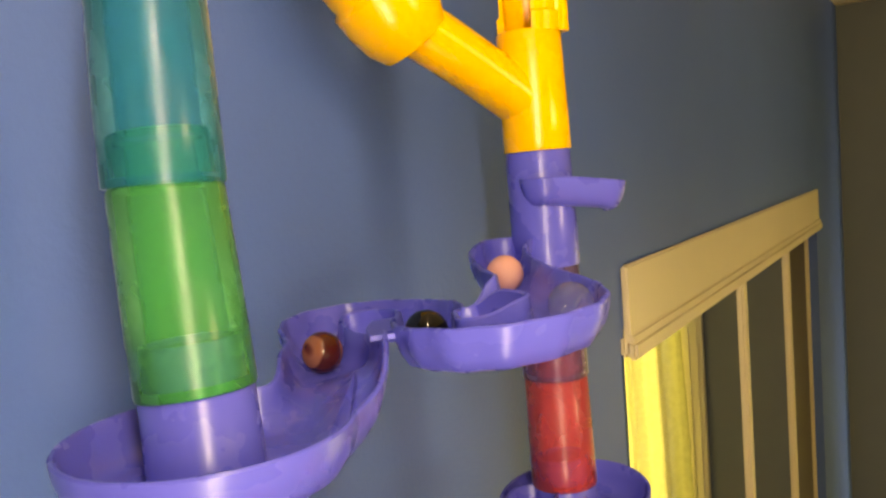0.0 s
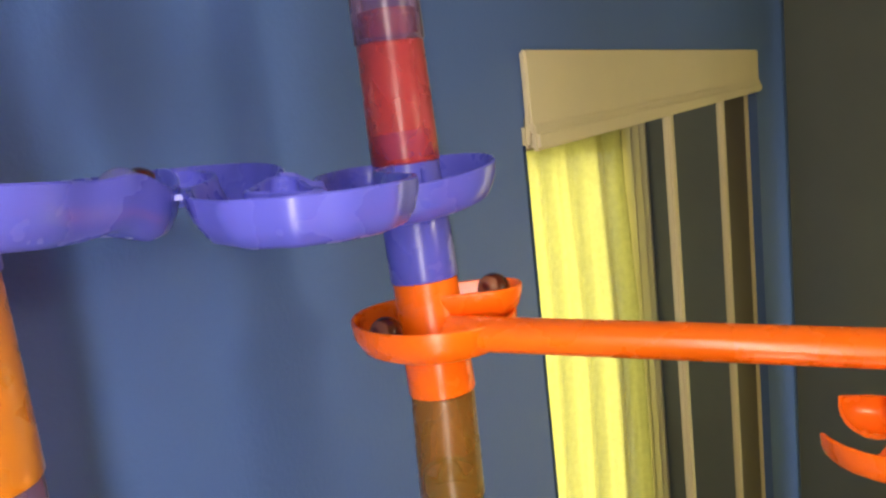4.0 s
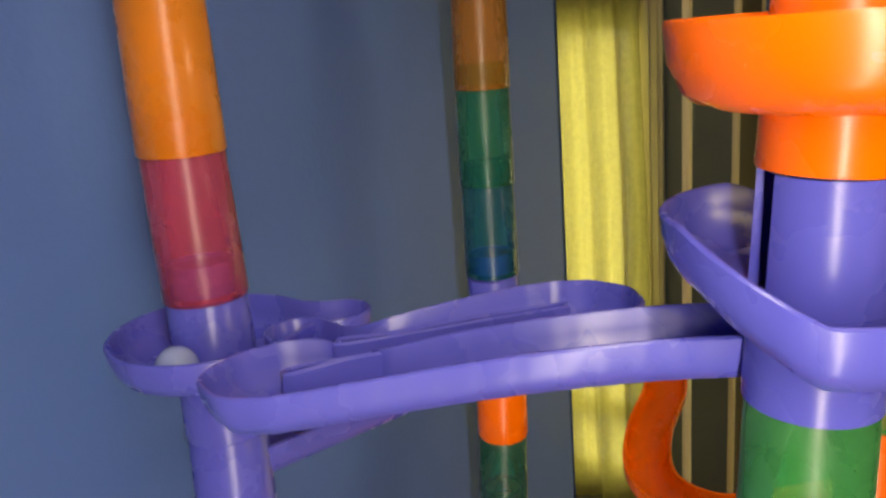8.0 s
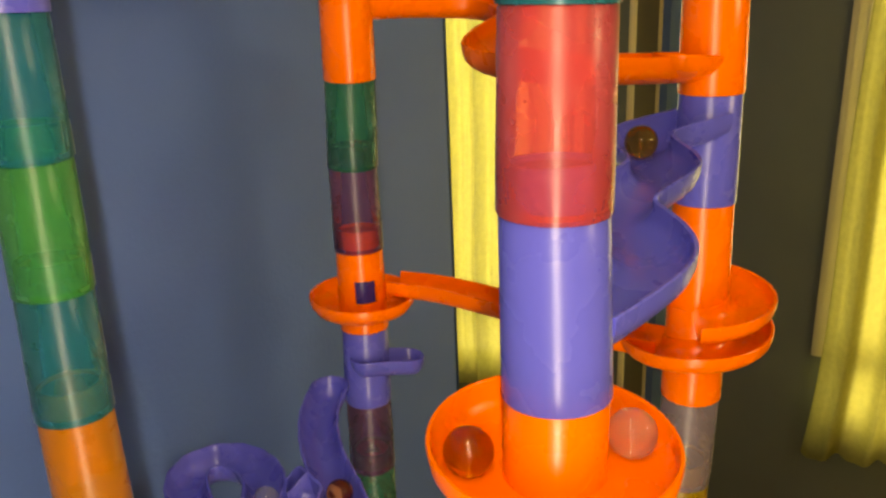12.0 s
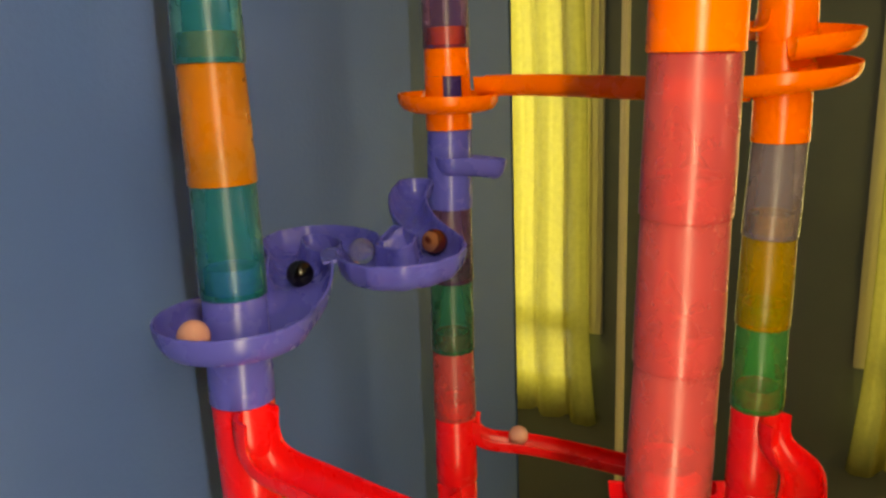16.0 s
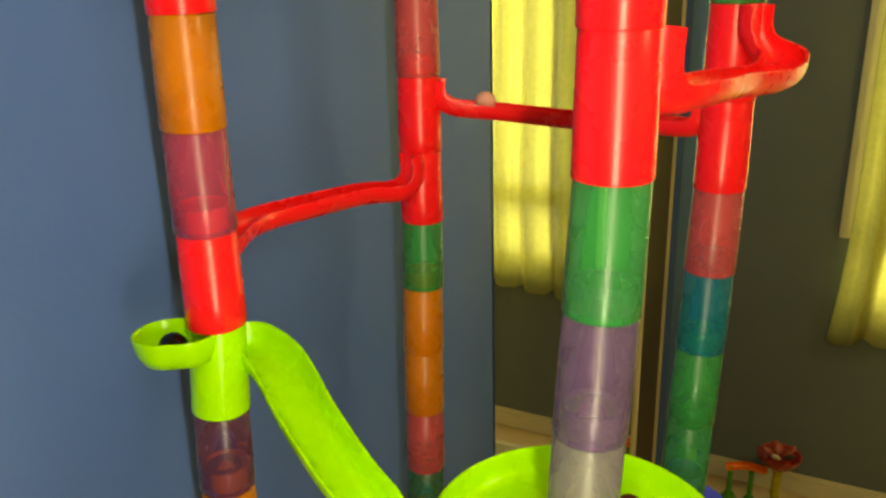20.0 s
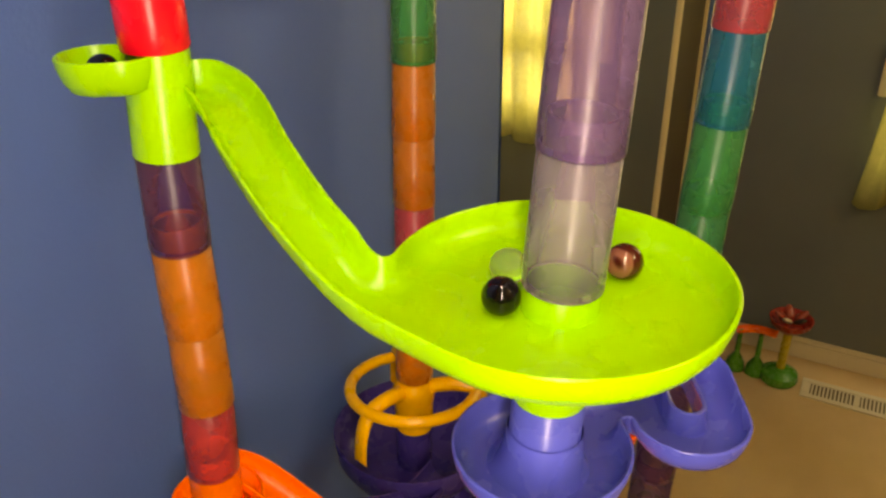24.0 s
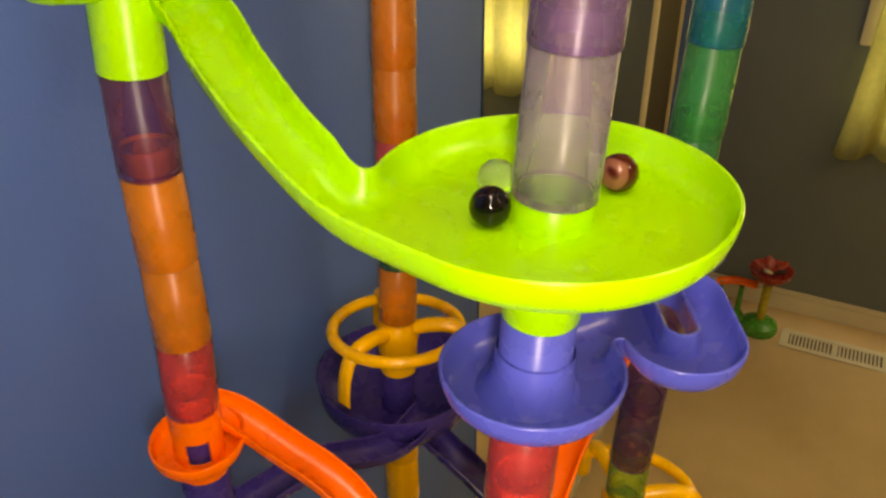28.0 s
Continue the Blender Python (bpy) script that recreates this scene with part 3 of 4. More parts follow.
def dish(c, k, r, rim, foot, mat, parent, name="dish", tilt=(0, 0), r0=R, lip=0.0):
    """A round dish about a column: rim and foot as joint numbers; tilt lifts the rim along x and y."""
    o = at(c, k)
    zr, zf = at(c, rim).z, at(c, foot).z
    h = zr - zf
    prof = [(r0 - 0.001, zf), (r0 + (r - r0) * 0.50, zf + h * 0.04), (r0 + (r - r0) * 0.80, zf + h * 0.20), (r0 + (r - r0) * 0.96, zf + h * 0.54), (r, zr - 0.0008), (r - 0.0004, zr), (r - 0.0012, zr), (r - 0.0017, zr - 0.0008),
            (r0 + (r - r0) * 0.90, zf + h * 0.56), (r0 + (r - r0) * 0.74, zf + h * 0.28), (r0 + (r - r0) * 0.46, zf + h * 0.17), (r0 - 0.001, zf + h * 0.14)]
    bm = lathe(bmesh.new(), prof, 56)
    for v in bm.verts:
        q = math.hypot(v.co.x, v.co.y)
        w = max(0, (q - r0) / (r - r0))
        v.co.z += w * (tilt[0] * v.co.x + tilt[1] * v.co.y) / r
        v.co.x, v.co.y = v.co.x + o.x, v.co.y + o.y
    return wpart(name, bm, mat, parent)


def slot_dark(c, k0, k1, deg, span, mat, parent, name="slot"):
    """A recessed opening in a collar's side, as a proud frame round a sunk patch."""
    o, z0, z1 = at(c, (k0 + k1) / 2), at(c, k1).z, at(c, k0).z
    bm = bmesh.new()
    lathe(bm, [(R + 0.0002, z0), (R + 0.0011, z0 + 0.0004), (R + 0.0011, z1 - 0.0004), (R + 0.0002, z1)], 60, deg - span / 2, deg + span / 2)
    bmesh.ops.translate(bm, verts=bm.verts, vec=(o.x, o.y, 0))
    return wpart(name, bm, mat, parent)


def xy(c, k=10):
    p = at(c, k)
    return p.x, p.y


def pt(c, k, dx=0.0, dy=0.0):
    p = at(c, k)
    return p + Vector((dx, dy, 0))


# ---- the marble run: plain tubes ----
RUN = {
    "L": {0: "teal", 1: "green", 4: "orange", 5: "purple", 6: "orange", 7: "pink", 10: "teal", 11: "green", 12: "teal", 13: "orange", 14: "teal", 17: "orange", 18: "pink", 21: "plum", 22: "orange", 23: "orange", 24: "red"},
    "B": {2: "purple", 3: "red", 6: "brown", 7: "dark_green", 8: "dark_teal", 11: "dark_green", 12: "plum", 15: "plum", 16: "dark_green", 17: "rose", 20: "green", 21: "orange", 22: "orange", 23: "rose", 24: "dark_green", 25: "orange"},
    "F": {8: "green", 9: "teal", 10: "red", 13: "rose", 14: "rose", 15: "rose", 18: "green", 19: "purple", 20: "grey", 23: "red"},
    "R": {7: "rose", 8: "teal", 9: "green", 14: "grey", 15: "yellow", 16: "green", 19: "rose", 20: "teal", 21: "green", 22: "green", 24: "plum", 25: "plum", 26: "plum", 27: "lime"},
}
# the lower stretch down to the floor
LOW = ("orange", "teal", "green", "red", "grey", "yellow")
for c, k0 in (("L", 27), ("B", 30), ("F", 25), ("R", 28)):
    for k in range(k0, 46):
        RUN[c][k] = LOW[(k * 5 + ord(c)) % 6]
for c, cells in RUN.items():
    for k, hue in cells.items():
        tube(c, k, hue)
for c in "LBFR":
    o = at(c, 45)
    ft = base("round_stand", pose(o.x, o.y, 0), "round purple plastic foot of the marble run on the carpet", "toy base", "feet of the marble run")
    part("foot_dish", lathe(bmesh.new(), [(0, 0), (0.045, 0), (0.047, 0.004), (0.042, 0.007), (R, 0.012), (R, o.z + 0.0005), (RN, o.z + 0.0005), (RN, o.z + 0.012), (0, o.z + 0.012)]), PURPLE, ft)

# ---- top: yellow fork and its pipe ----
fork = solid("B", 0, YELLOW, "marble_run_fork", "glossy yellow plastic fork piece on top of the back column", False)
b0 = at("B", 0)
up = at("B", -1) - Vector((0, 0, 0.001))
bm = lathe(bmesh.new(), [(RS, up.z), (RS, up.z + 0.008), (RN, up.z + 0.009), (RN, up.z + 0.018), (RN - 0.0016, up.z + 0.018), (RN - 0.0018, up.z)], 40, -150, 110, True)
bmesh.ops.translate(bm, verts=bm.verts, vec=(b0.x, b0.y, 0))
wpart("socket", bm, YELLOW, fork)
bm = lathe(bmesh.new(), [(0, up.z), (0.0052, up.z), (0.0052, up.z + 0.020), (0.0046, up.z + 0.0235), (0, up.z + 0.0235)], 20)
bmesh.ops.translate(bm, verts=bm.verts, vec=(b0.x + 0.004, b0.y - 0.0115, 0))
wpart("peg", bm, YELLOW, fork)
pipe([(b0.x + 0.001, b0.y, b0.z + 0.017), (b0.x - 0.012, b0.y + 0.008, b0.z + 0.028), (b0.x - 0.038, b0.y + 0.024, b0.z + 0.048), (b0.x - 0.060, b0.y + 0.037, b0.z + 0.062)], 0.0132, YELLOW, fork, "slanting_pipe")
bm = bmesh.new()
lathe(bm, [(0.0104, -0.024), (0.0159, -0.0225), (0.0193, -0.015), (0.0205, -0.005), (0.0202, 0.004), (0.0182, 0.006), (0.0182, 0.034), (0.0164, 0.034), (0.016, 0)], 36)
bmesh.ops.transform(bm, matrix=Matrix.Translation((b0.x - 0.060, b0.y + 0.037, b0.z + 0.066)) @ Vector((0, 0, 1)).rotation_difference(Vector((-0.6, 0.3, 0.75))).to_matrix().to_4x4(), verts=bm.verts)
wpart("pipe_bell", bm, YELLOW, fork)
pipe([(b0.x - 0.062, b0.y + 0.038, b0.z + 0.085), (b0.x - 0.085, b0.y + 0.046, b0.z + 0.115), (b0.x - 0.11, b0.y + 0.05, b0.z + 0.145)], 0.012, YELLOW, fork, "upper_pipe")


# ---- purple winding trays between the columns ----
# the winding lane in millimetres: along from the left to the back column, and towards the wall
LANE = ((2, -23), (18, -22), (34, -12), (48, -1), (62, 11), (77, 29), (88, 44), (101, 53), (114, 51), (121, 39), (120, 24), (112, 8), (98, -4), (82, -12), (70, -24), (64, -39), (71, -53), (87, -60), (103, -54), (115, -41), (126, -26), (140, -11), (162, 4), (182, 10))


def lane_frame(k0, k1):
    a, b = Vector(xy("L", k0)), Vector(xy("B", k1))
    u = (b - a).normalized()
    return a, u, Vector((-u.y, u.x))


def lane_rise(rises, i):
    """The lane's height above the ring, in metres, at its point number i; rises are even steps in millimetres."""
    f = i / (len(LANE) - 1) * (len(rises) - 1)
    q = min(int(f), len(rises) - 2)
    return (rises[q] + (rises[q + 1] - rises[q]) * (f - q)) / 1000


def nearest_rim(way, x, y, pull, ring=None):
    """The rim's height beside a place: that of the nearest stretch of a line, and of a ring where one is given."""
    near = []
    for a, b in zip(way, way[1:]):
        vx, vy = b[0] - a[0], b[1] - a[1]
        t = min(1, max(0, ((x - a[0]) * vx + (y - a[1]) * vy) / (vx * vx + vy * vy + 1e-12)))
        near.append((math.hypot(x - a[0] - t * vx, y - a[1] - t * vy), a[2] + (b[2] - a[2]) * t))
    if ring:
        rx, ry, r, z = ring
        near.append((max(0, math.hypot(x - rx, y - ry) - r), z))
    best = min(near)[0]
    w = [math.exp((best - e) / pull) for e, h in near]
    return sum(q * h for q, (e, h) in zip(w, near)) / sum(w)


def winding_tray(k0, k1, ring, rises, island, lean, mat, parent):
    """A ring about the left column and a lane that winds in two bends to the back column, round a three-cornered walled hole."""
    a, u, v = lane_frame(k0, k1)
    zr = at("L", ring).z
    put = lambda q, t: a + u * (q / 1000) + v * (t / 1000)
    pts = []
    for i, (q, t) in enumerate(LANE):
        w = put(q, t)
        pts.append((w.x, w.y, zr + lane_rise(rises, i)))
    way = glide(pts[2:])[::4] + [Vector(pts[-1])]
    caps = [(p[0], p[1], q[0], q[1], 0.0118, 0.0012) for p, q in zip(way, way[1:])]
    m, n = put(86, -40), put(104, -30)
    caps = [(a.x, a.y, a.x + 0.001, a.y, 0.0362)] + [c[:5] + (0.014,) for c in caps[:5]] + caps[5:] + [(m.x, m.y, n.x, n.y, 0.014, 0.004)]
    corners = [put(*c) for c in island]
    hole = [(p.x, p.y, q.x, q.y, 0.0042, 0.001) for p, q in zip(corners, corners[1:] + corners[:1])]
    tray(caps, lambda px, py: nearest_rim(way, px, py, 0.003, (a.x, a.y, 0.030, zr + lean * (a.x - px))), 0.0145, mat, parent, "winding_tray", [hole])
    # flat web between the rising lane and the returning one
    bm = bmesh.new()
    zw = zr + lane_rise(rises, 12) - 0.0012
    top = [bm.verts.new((put(q, t).x, put(q, t).y, zw)) for q, t in ((60, -6), (67, -13), (76, -3), (90, 4), (82, 10), (71, 4))]
    low = [bm.verts.new(c.co - Vector((0, 0, 0.0016))) for c in top]
    bm.faces.new(top)
    bm.faces.new(low[::-1])
    for n in range(len(top)):
        bm.faces.new((top[n - 1], top[n], low[n], low[n - 1]))
    wpart("web", bm, mat, parent)


def spout(c, k, deg, reach, w, mat, parent, name="spout", depth=0.013, slope=0.12):
    x, y = xy(c, k)
    z = at(c, k).z
    dx, dy = math.cos(radians(deg)), math.sin(radians(deg))
    tray([(x + dx * 0.006, y + dy * 0.006, x + dx * reach, y + dy * reach, w)], lambda px, py: z + slope * ((px - x) * dx + (py - y) * dy), depth, mat, parent, name)


PL = "violet-blue plastic marble run piece"
RISES = {2: (0, 3, 7, 9, 13, 17, 21, 27), 3: (0, -3, -6, -8, -11, -13, -15, -17), 15: (0, 5, 9, 10, 11, 12, 16, 30)}
for kL, kB, ring, island in ((2, 1, 1.18, ((101, -17), (93, -38), (81, -31))), (3, 4, 2.60, ((98, -20), (80, -45), (78, -31))), (15, 14, 14.18, ((114, -12), (107, -29), (95, -33), (101, -18)))):
    body = solid("L", kL, PURPLE, "winding_tray_piece", PL + " with a winding tray")
    winding_tray(kL, kB, ring, RISES[kL], island, 0.10 if kL == 3 else 0.0, PURPLE, body)
for k, ks in ((1, 0.20), (14, 13.28)):
    body = solid("B", k, PURPLE, "spout_collar", PL + ", collar with a small side spout")
    x, y = xy("B", ks)
    z = at("B", ks).z
    tray([(x - 0.0095, y - 0.0060, x + 0.0080, y - 0.0260, 0.0105)], lambda px, py: z - 0.16 * math.hypot(px - x + 0.0095, py - y + 0.0060), 0.0130, PURPLE, body, "spout")
body = solid("B", 4, PURPLE, "dish_collar", PL + ", collar in a tilted spiral dish")
x, y = xy("B", 4)
zd = at("B", 3.08).z
tray([(x - 0.002, y, x + 0.003, y - 0.003, 0.0325)], lambda px, py: zd + 0.10 * (px - x), 0.0165, PURPLE, body, "dish", notch=lambda px, py: min(1, max(0.1, (math.hypot(px - x + 0.032, py - y - 0.002) - 0.010) / 0.006)))
bm = box(bmesh.new(), R - 0.001, -0.001, at("B", 3.5).z, R + 0.002, 0.001, at("B", 3.02).z, 0.0006)
bmesh.ops.transform(bm, matrix=Matrix.Translation((x, y, 0)) @ Matrix.Rotation(radians(-130), 4, "Z"), verts=bm.verts)
wpart("seam_rib", bm, PURPLE, body)

# ---- top orange level ----
body = solid("B", 5, ORANGE, "orange_track_piece", "glossy orange plastic collar with a dish and a long straight track")
dish("B", 5, 0.037, 4.30, 4.62, ORANGE, body, "dish", (-0.001, 0.001))
spout("B", 4.12, -60, 0.029, 0.0135, ORANGE, body, "cup", 0.0145, 0.0)
bar = [(0.0108 * math.cos(radians(a)), 0.0064 * math.sin(radians(a)) - (0.0012 if 180 < a < 360 else 0)) for a in range(0, 360, 20)]
wpart("straight_track", sweep(bmesh.new(), glide([pt("B", 4.39, -0.012, -0.016), pt("R", 4.58, 0.0262, 0.0095)]), bar), ORANGE, body)
top = solid("R", 5, ORANGE, "orange_spiral_collar", "glossy orange plastic collar with spiral ledges, open at the top")
low = solid("R", 6, ORANGE, "orange_spiral_collar", "glossy orange plastic collar with spiral ledges and a slanting chute")


def helix(c, ka, kb, a0, a1, r, w, d, mat, parent, name):
    pts = []
    for i in range(25):
        t = i / 24
        o = at(c, ka + (kb - ka) * t)
        a = radians(a0 + (a1 - a0) * t)
        pts.append((o.x + r * math.cos(a), o.y + r * math.sin(a), o.z))
    wpart(name, sweep(bmesh.new(), [Vector(q) for q in pts], gutter(w, d)), mat, parent)


helix("R", 4.54, 4.93, 20, -250, 0.0280, 0.0235, 0.012, ORANGE, top, "spiral_ledge")
helix("R", 4.93, 5.40, 60, -120, 0.0280, 0.0235, 0.012, ORANGE, low, "spiral_ledge")
channel([pt("R", 5.34, -0.006, -0.028), pt("R", 5.38, -0.026, -0.023), pt("R", 5.46, -0.07, -0.004), pt("F", 5.40, 0.08, 0.004), pt("F", 5.48, 0.03, 0.006)], 0.022, 0.012, ORANGE, low, "chute")

body = solid("F", 6, ORANGE, "orange_bowl_piece", "glossy orange plastic collar with a round bowl, open notched neck")
dish("F", 5.3, 0.0358, 5.365, 5.745, ORANGE, body, "bowl", (0.0, 0.0))
o = at("F", 5)
bm = lathe(bmesh.new(), [(RN, o.z), (RN, o.z + 0.0115), (RN - 0.0016, o.z + 0.0115), (RN - 0.0016, o.z)], 44, -160, 150, True)
bmesh.ops.translate(bm, verts=bm.verts, vec=(o.x, o.y, 0))
wpart("notched_neck", bm, ORANGE, body)

# ---- purple maze between the front and left columns ----
body = windowed("F", 7, PURPLE, "bowl_collar", PL + ", slotted collar with a spiral bowl", 120, 40, 0.45, 1.0)
x, y = xy("F", 7)
tray([(x, y, x + 0.001, y - 0.001, 0.0330)], lambda px, py: at("F", 6.45).z + 0.015 * min(1, max(0, (py - y + 0.006) / 0.030)), 0.016, PURPLE, body, "bowl")
maze = solid("L", 8, PURPLE, "maze_track_piece", PL + " with a folded maze track")
x, y = xy("L", 8)
zr = at("L", 7.22).z
tray([(x, y, x, y + 0.001, 0.036), (x + 0.02, y - 0.02, x + 0.030, y - 0.035, 0.012)], lambda px, py: zr, 0.014, PURPLE, maze, "ring_tray")
fx, fy = xy("F", 7)
# a lane that folds twice, in millimetres from the front column, with its rim's height; two slits part its runs
FOLD = ((13, 9, 23.5), (3, 30, 24), (-12, 60, 22), (-23, 86, 18), (-35, 108, 15), (-46, 126, 13), (-46, 134, 12.5), (-38, 137, 12.5), (-28, 131, 12.5), (-4, 107, 12.5), (12, 90, 13), (25, 74, 13), (30, 65, 13), (39, 61, 13), (48, 67, 12.5), (49, 78, 12), (37, 93, 11), (18, 112, 9), (2, 130, 6), (4, 148, 3), (12, 165, 1.5))
fold = glide([(fx + p / 1000, fy + q / 1000, zr + h / 1000) for p, q, h in FOLD])[::3]
slits = [(fx + a / 1000, fy + b / 1000, fx + c / 1000, fy + d / 1000, 0.0021) for a, b, c, d in ((-36, 122, 0, 91), (-12, 124, 35, 76))]
tray([(a[0], a[1], b[0], b[1], 0.0118, 0.0012) for a, b in zip(fold, fold[1:])], lambda px, py: nearest_rim(fold, px, py, 0.002), 0.0135, PURPLE, maze, "folded_track", slits)

# ---- purple bridge from the left to the back column ----
body = solid("L", 9, PURPLE, "bridge_collar", PL + " with a wavy bridge track")
ba, bu, bv = lane_frame(9, 9)
zl0, zb0 = at("L", 8.15).z, at("B", 8.56).z
for q0, t0, q1, t1, step, deep in ((10, -2, 84, -12, 0.0, 0.0145), (66, 2, 138, 4, 0.0005, 0.0118), (120, 9, 190, 2, 0.001, 0.0100)):
    p, q = ba + bu * (q0 / 1000) + bv * (t0 / 1000), ba + bu * (q1 / 1000) + bv * (t1 / 1000)
    tray([(p.x, p.y, q.x, q.y, 0.0118)], lambda px, py: zl0 + (zb0 - zl0) * (Vector((px, py)) - ba).dot(bu) / 0.2 - step, deep, PURPLE, body, "bridge_trough")
body = solid("B", 9, PURPLE, "slotted_collar", PL + ", slotted collar")
slot_dark("B", 8.02, 8.56, 190, 60, PURPLE, body, "slot_frame")

# ---- orange S-shaped chute from the back to the right column ----
body = solid("B", 10, ORANGE, "s_chute_piece", "glossy orange plastic collar with an S-shaped chute")
channel([pt("B", 9.14, 0.008, -0.004), pt("B", 9.16, 0.037, -0.023), pt("B", 9.22, 0.059, -0.055), pt("B", 9.34, 0.043, -0.086), pt("R", 9.44, -0.005, 0.105), pt("R", 9.52, -0.045, 0.091), pt("R", 9.58, -0.053, 0.058), pt("R", 9.64, -0.024, 0.024), pt("R", 9.66, -0.006, 0.004)], 0.024, 0.0125, ORANGE, body, "s_chute")
body = solid("R", 10, ORANGE, "slotted_collar", "glossy orange plastic collar with an open slot and ledge")
spout("R", 9.68, 150, 0.022, 0.0125, ORANGE, body, "ledge", 0.010)

# ---- purple wavy slide from the right to the front column ----
body = solid("R", 11, PURPLE, "wavy_slide_piece", PL + ", collar with a wavy slide")
channel([pt("R", 10.15, -0.004, 0.000), pt("R", 10.17, -0.014, 0.007), pt("R", 10.20, -0.028, 0.018), pt("R", 10.23, -0.043, 0.024), pt("R", 10.27, -0.060, 0.014), pt("R", 10.30, -0.076, 0.005), pt("R", 10.34, -0.096, 0.010), pt("F", 10.40, 0.087, 0.007), pt("F", 10.44, 0.070, -0.006), pt("F", 10.48, 0.052, -0.015), pt("F", 10.52, 0.032, -0.011), pt("F", 10.56, 0.008, -0.002)], 0.029, 0.014, PURPLE, body, "wavy_slide")
solid("F", 11, PURPLE, "plain_collar", PL + ", plain collar")
body = solid("F", 12, ORANGE, "orange_bowl_piece", "glossy orange plastic collar with a shallow round bowl")
dish("F", 12, 0.0355, 11.25, 11.50, ORANGE, body, "bowl", (0.001, 0.002))
top = solid("R", 12, ORANGE, "orange_spiral_collar", "glossy orange plastic collar with round spiral ledges")
helix("R", 11.70, 11.98, 150, -170, 0.0258, 0.0235, 0.011, ORANGE, top, "spiral_ledge")
low = solid("R", 13, ORANGE, "orange_spiral_collar", "glossy orange plastic collar with a spiral ledge and a straight track")
helix("R", 12.12, 12.36, 20, -250, 0.0258, 0.0235, 0.011, ORANGE, low, "spiral_ledge")
channel([pt("R", 12.36, -0.006, 0.016), pt("R", 12.36, -0.003, 0.05), pt("B", 12.36, 0.006, -0.06), pt("B", 12.36, 0.006, -0.02)], 0.021, 0.0125, ORANGE, low, "straight_track")
body = windowed("B", 13, ORANGE, "funnel_collar", "glossy orange plastic collar in a round funnel dish", -138, 56, 0.38, 0.66)
part("inner_sleeve", lathe(bmesh.new(), [(RN - 0.002, 0.0), (RN - 0.002, 0.046)]), PURPLE_SHADED, body)
dish("B", 13, 0.033, 12.55, 12.78, ORANGE, body, "dish", (0.0, 0.001))

# ---- red curved chutes ----
def rising_chute(ends, mid, w, d, mat, parent, name, out=0.0062):
    """An open gutter between two collars; at an end (column, top, low, degrees) its rims rise upright beside the collar."""
    def post(c, top, low, deg):
        o, n = at(c, low), Vector((math.cos(radians(deg)), math.sin(radians(deg)), 0))
        foot = o + n * (R + out)
        return [Vector((foot.x, foot.y, at(c, top).z)), foot]

    first, last = ends
    a = post(*first) if len(first) == 4 else [first]
    b = post(*last)[::-1] if len(last) == 4 else [last]
    line = glide(a + mid + b)
    flat = [Vector((q.x - p.x, q.y - p.y, 0)) for p, q in zip(line, line[1:])]
    flat.append(flat[-1])
    n = len(line)
    good = [i for i in range(n) if flat[i].length > 0.0011]
    bm, rings = bmesh.new(), []
    for i, q in enumerate(line):
        near = sorted(good, key=lambda j: abs(j - i))[:3]
        h = sum((flat[j] for j in near), Vector()).normalized()
        run = (line[min(i + 1, n - 1)] - line[max(i - 1, 0)]).normalized()
        side = Vector((h.y, -h.x, 0))
        up = side.cross(run).normalized()
        rings.append([bm.verts.new(q + side * e + up * f) for e, f in gutter(w, d, 0.0019)])
    m = len(rings[0])
    for p, q in zip(rings, rings[1:]):
        for j in range(m):
            bm.faces.new((p[j], p[(j + 1) % m], q[(j + 1) % m], q[j]))
    bm.faces.new(rings[0])
    bm.faces.new(rings[-1])
    return wpart(name, bm, mat, parent)


body = solid("L", 16, RED, "red_chute_piece", "glossy red plastic collar with a long curved chute")
rising_chute((("L", 15.03, 15.40, -118), ("F", 15.03, 15.44, 118)), [pt("L", 15.49, -0.011, -0.044), pt("L", 15.53, -0.017, -0.086), pt("F", 15.49, -0.019, 0.078), pt("F", 15.47, -0.015, 0.040)], 0.0235, 0.0118, RED, body, "curved_chute")
solid("F", 16, RED, "red_catch_collar", "glossy red plastic collar at the end of a curved chute")
solid("F", 17, RED, "red_catch_collar", "glossy red plastic collar with a side catch")
body = solid("R", 17, RED, "red_chute_piece", "glossy red plastic collar with a curved chute")
rising_chute((("R", 16.03, 16.33, -134), ("F", 16.03, 16.40, -24)), [pt("R", 16.42, -0.019, -0.026), pt("R", 16.47, -0.040, -0.030), pt("R", 16.51, -0.070, -0.028), pt("F", 16.48, 0.090, -0.026), pt("F", 16.44, 0.048, -0.018)], 0.0235, 0.0116, RED, body, "curved_chute")
body = solid("R", 18, RED, "red_track_piece", "glossy red plastic collar with a straight track")
rising_chute((("R", 17.05, 17.28, 66), ("B", 17.08, 17.33, -62)), [pt("R", 17.32, 0.022, 0.060), pt("R", 17.36, 0.030, 0.100), pt("B", 17.42, 0.022, -0.052)], 0.0200, 0.0105, RED, body, "straight_track", 0.0030)
solid("B", 18, RED, "red_catch_collar", "glossy red plastic collar at the end of a straight track")
body = solid("B", 19, RED, "red_chute_piece", "glossy red plastic collar with a curved chute")
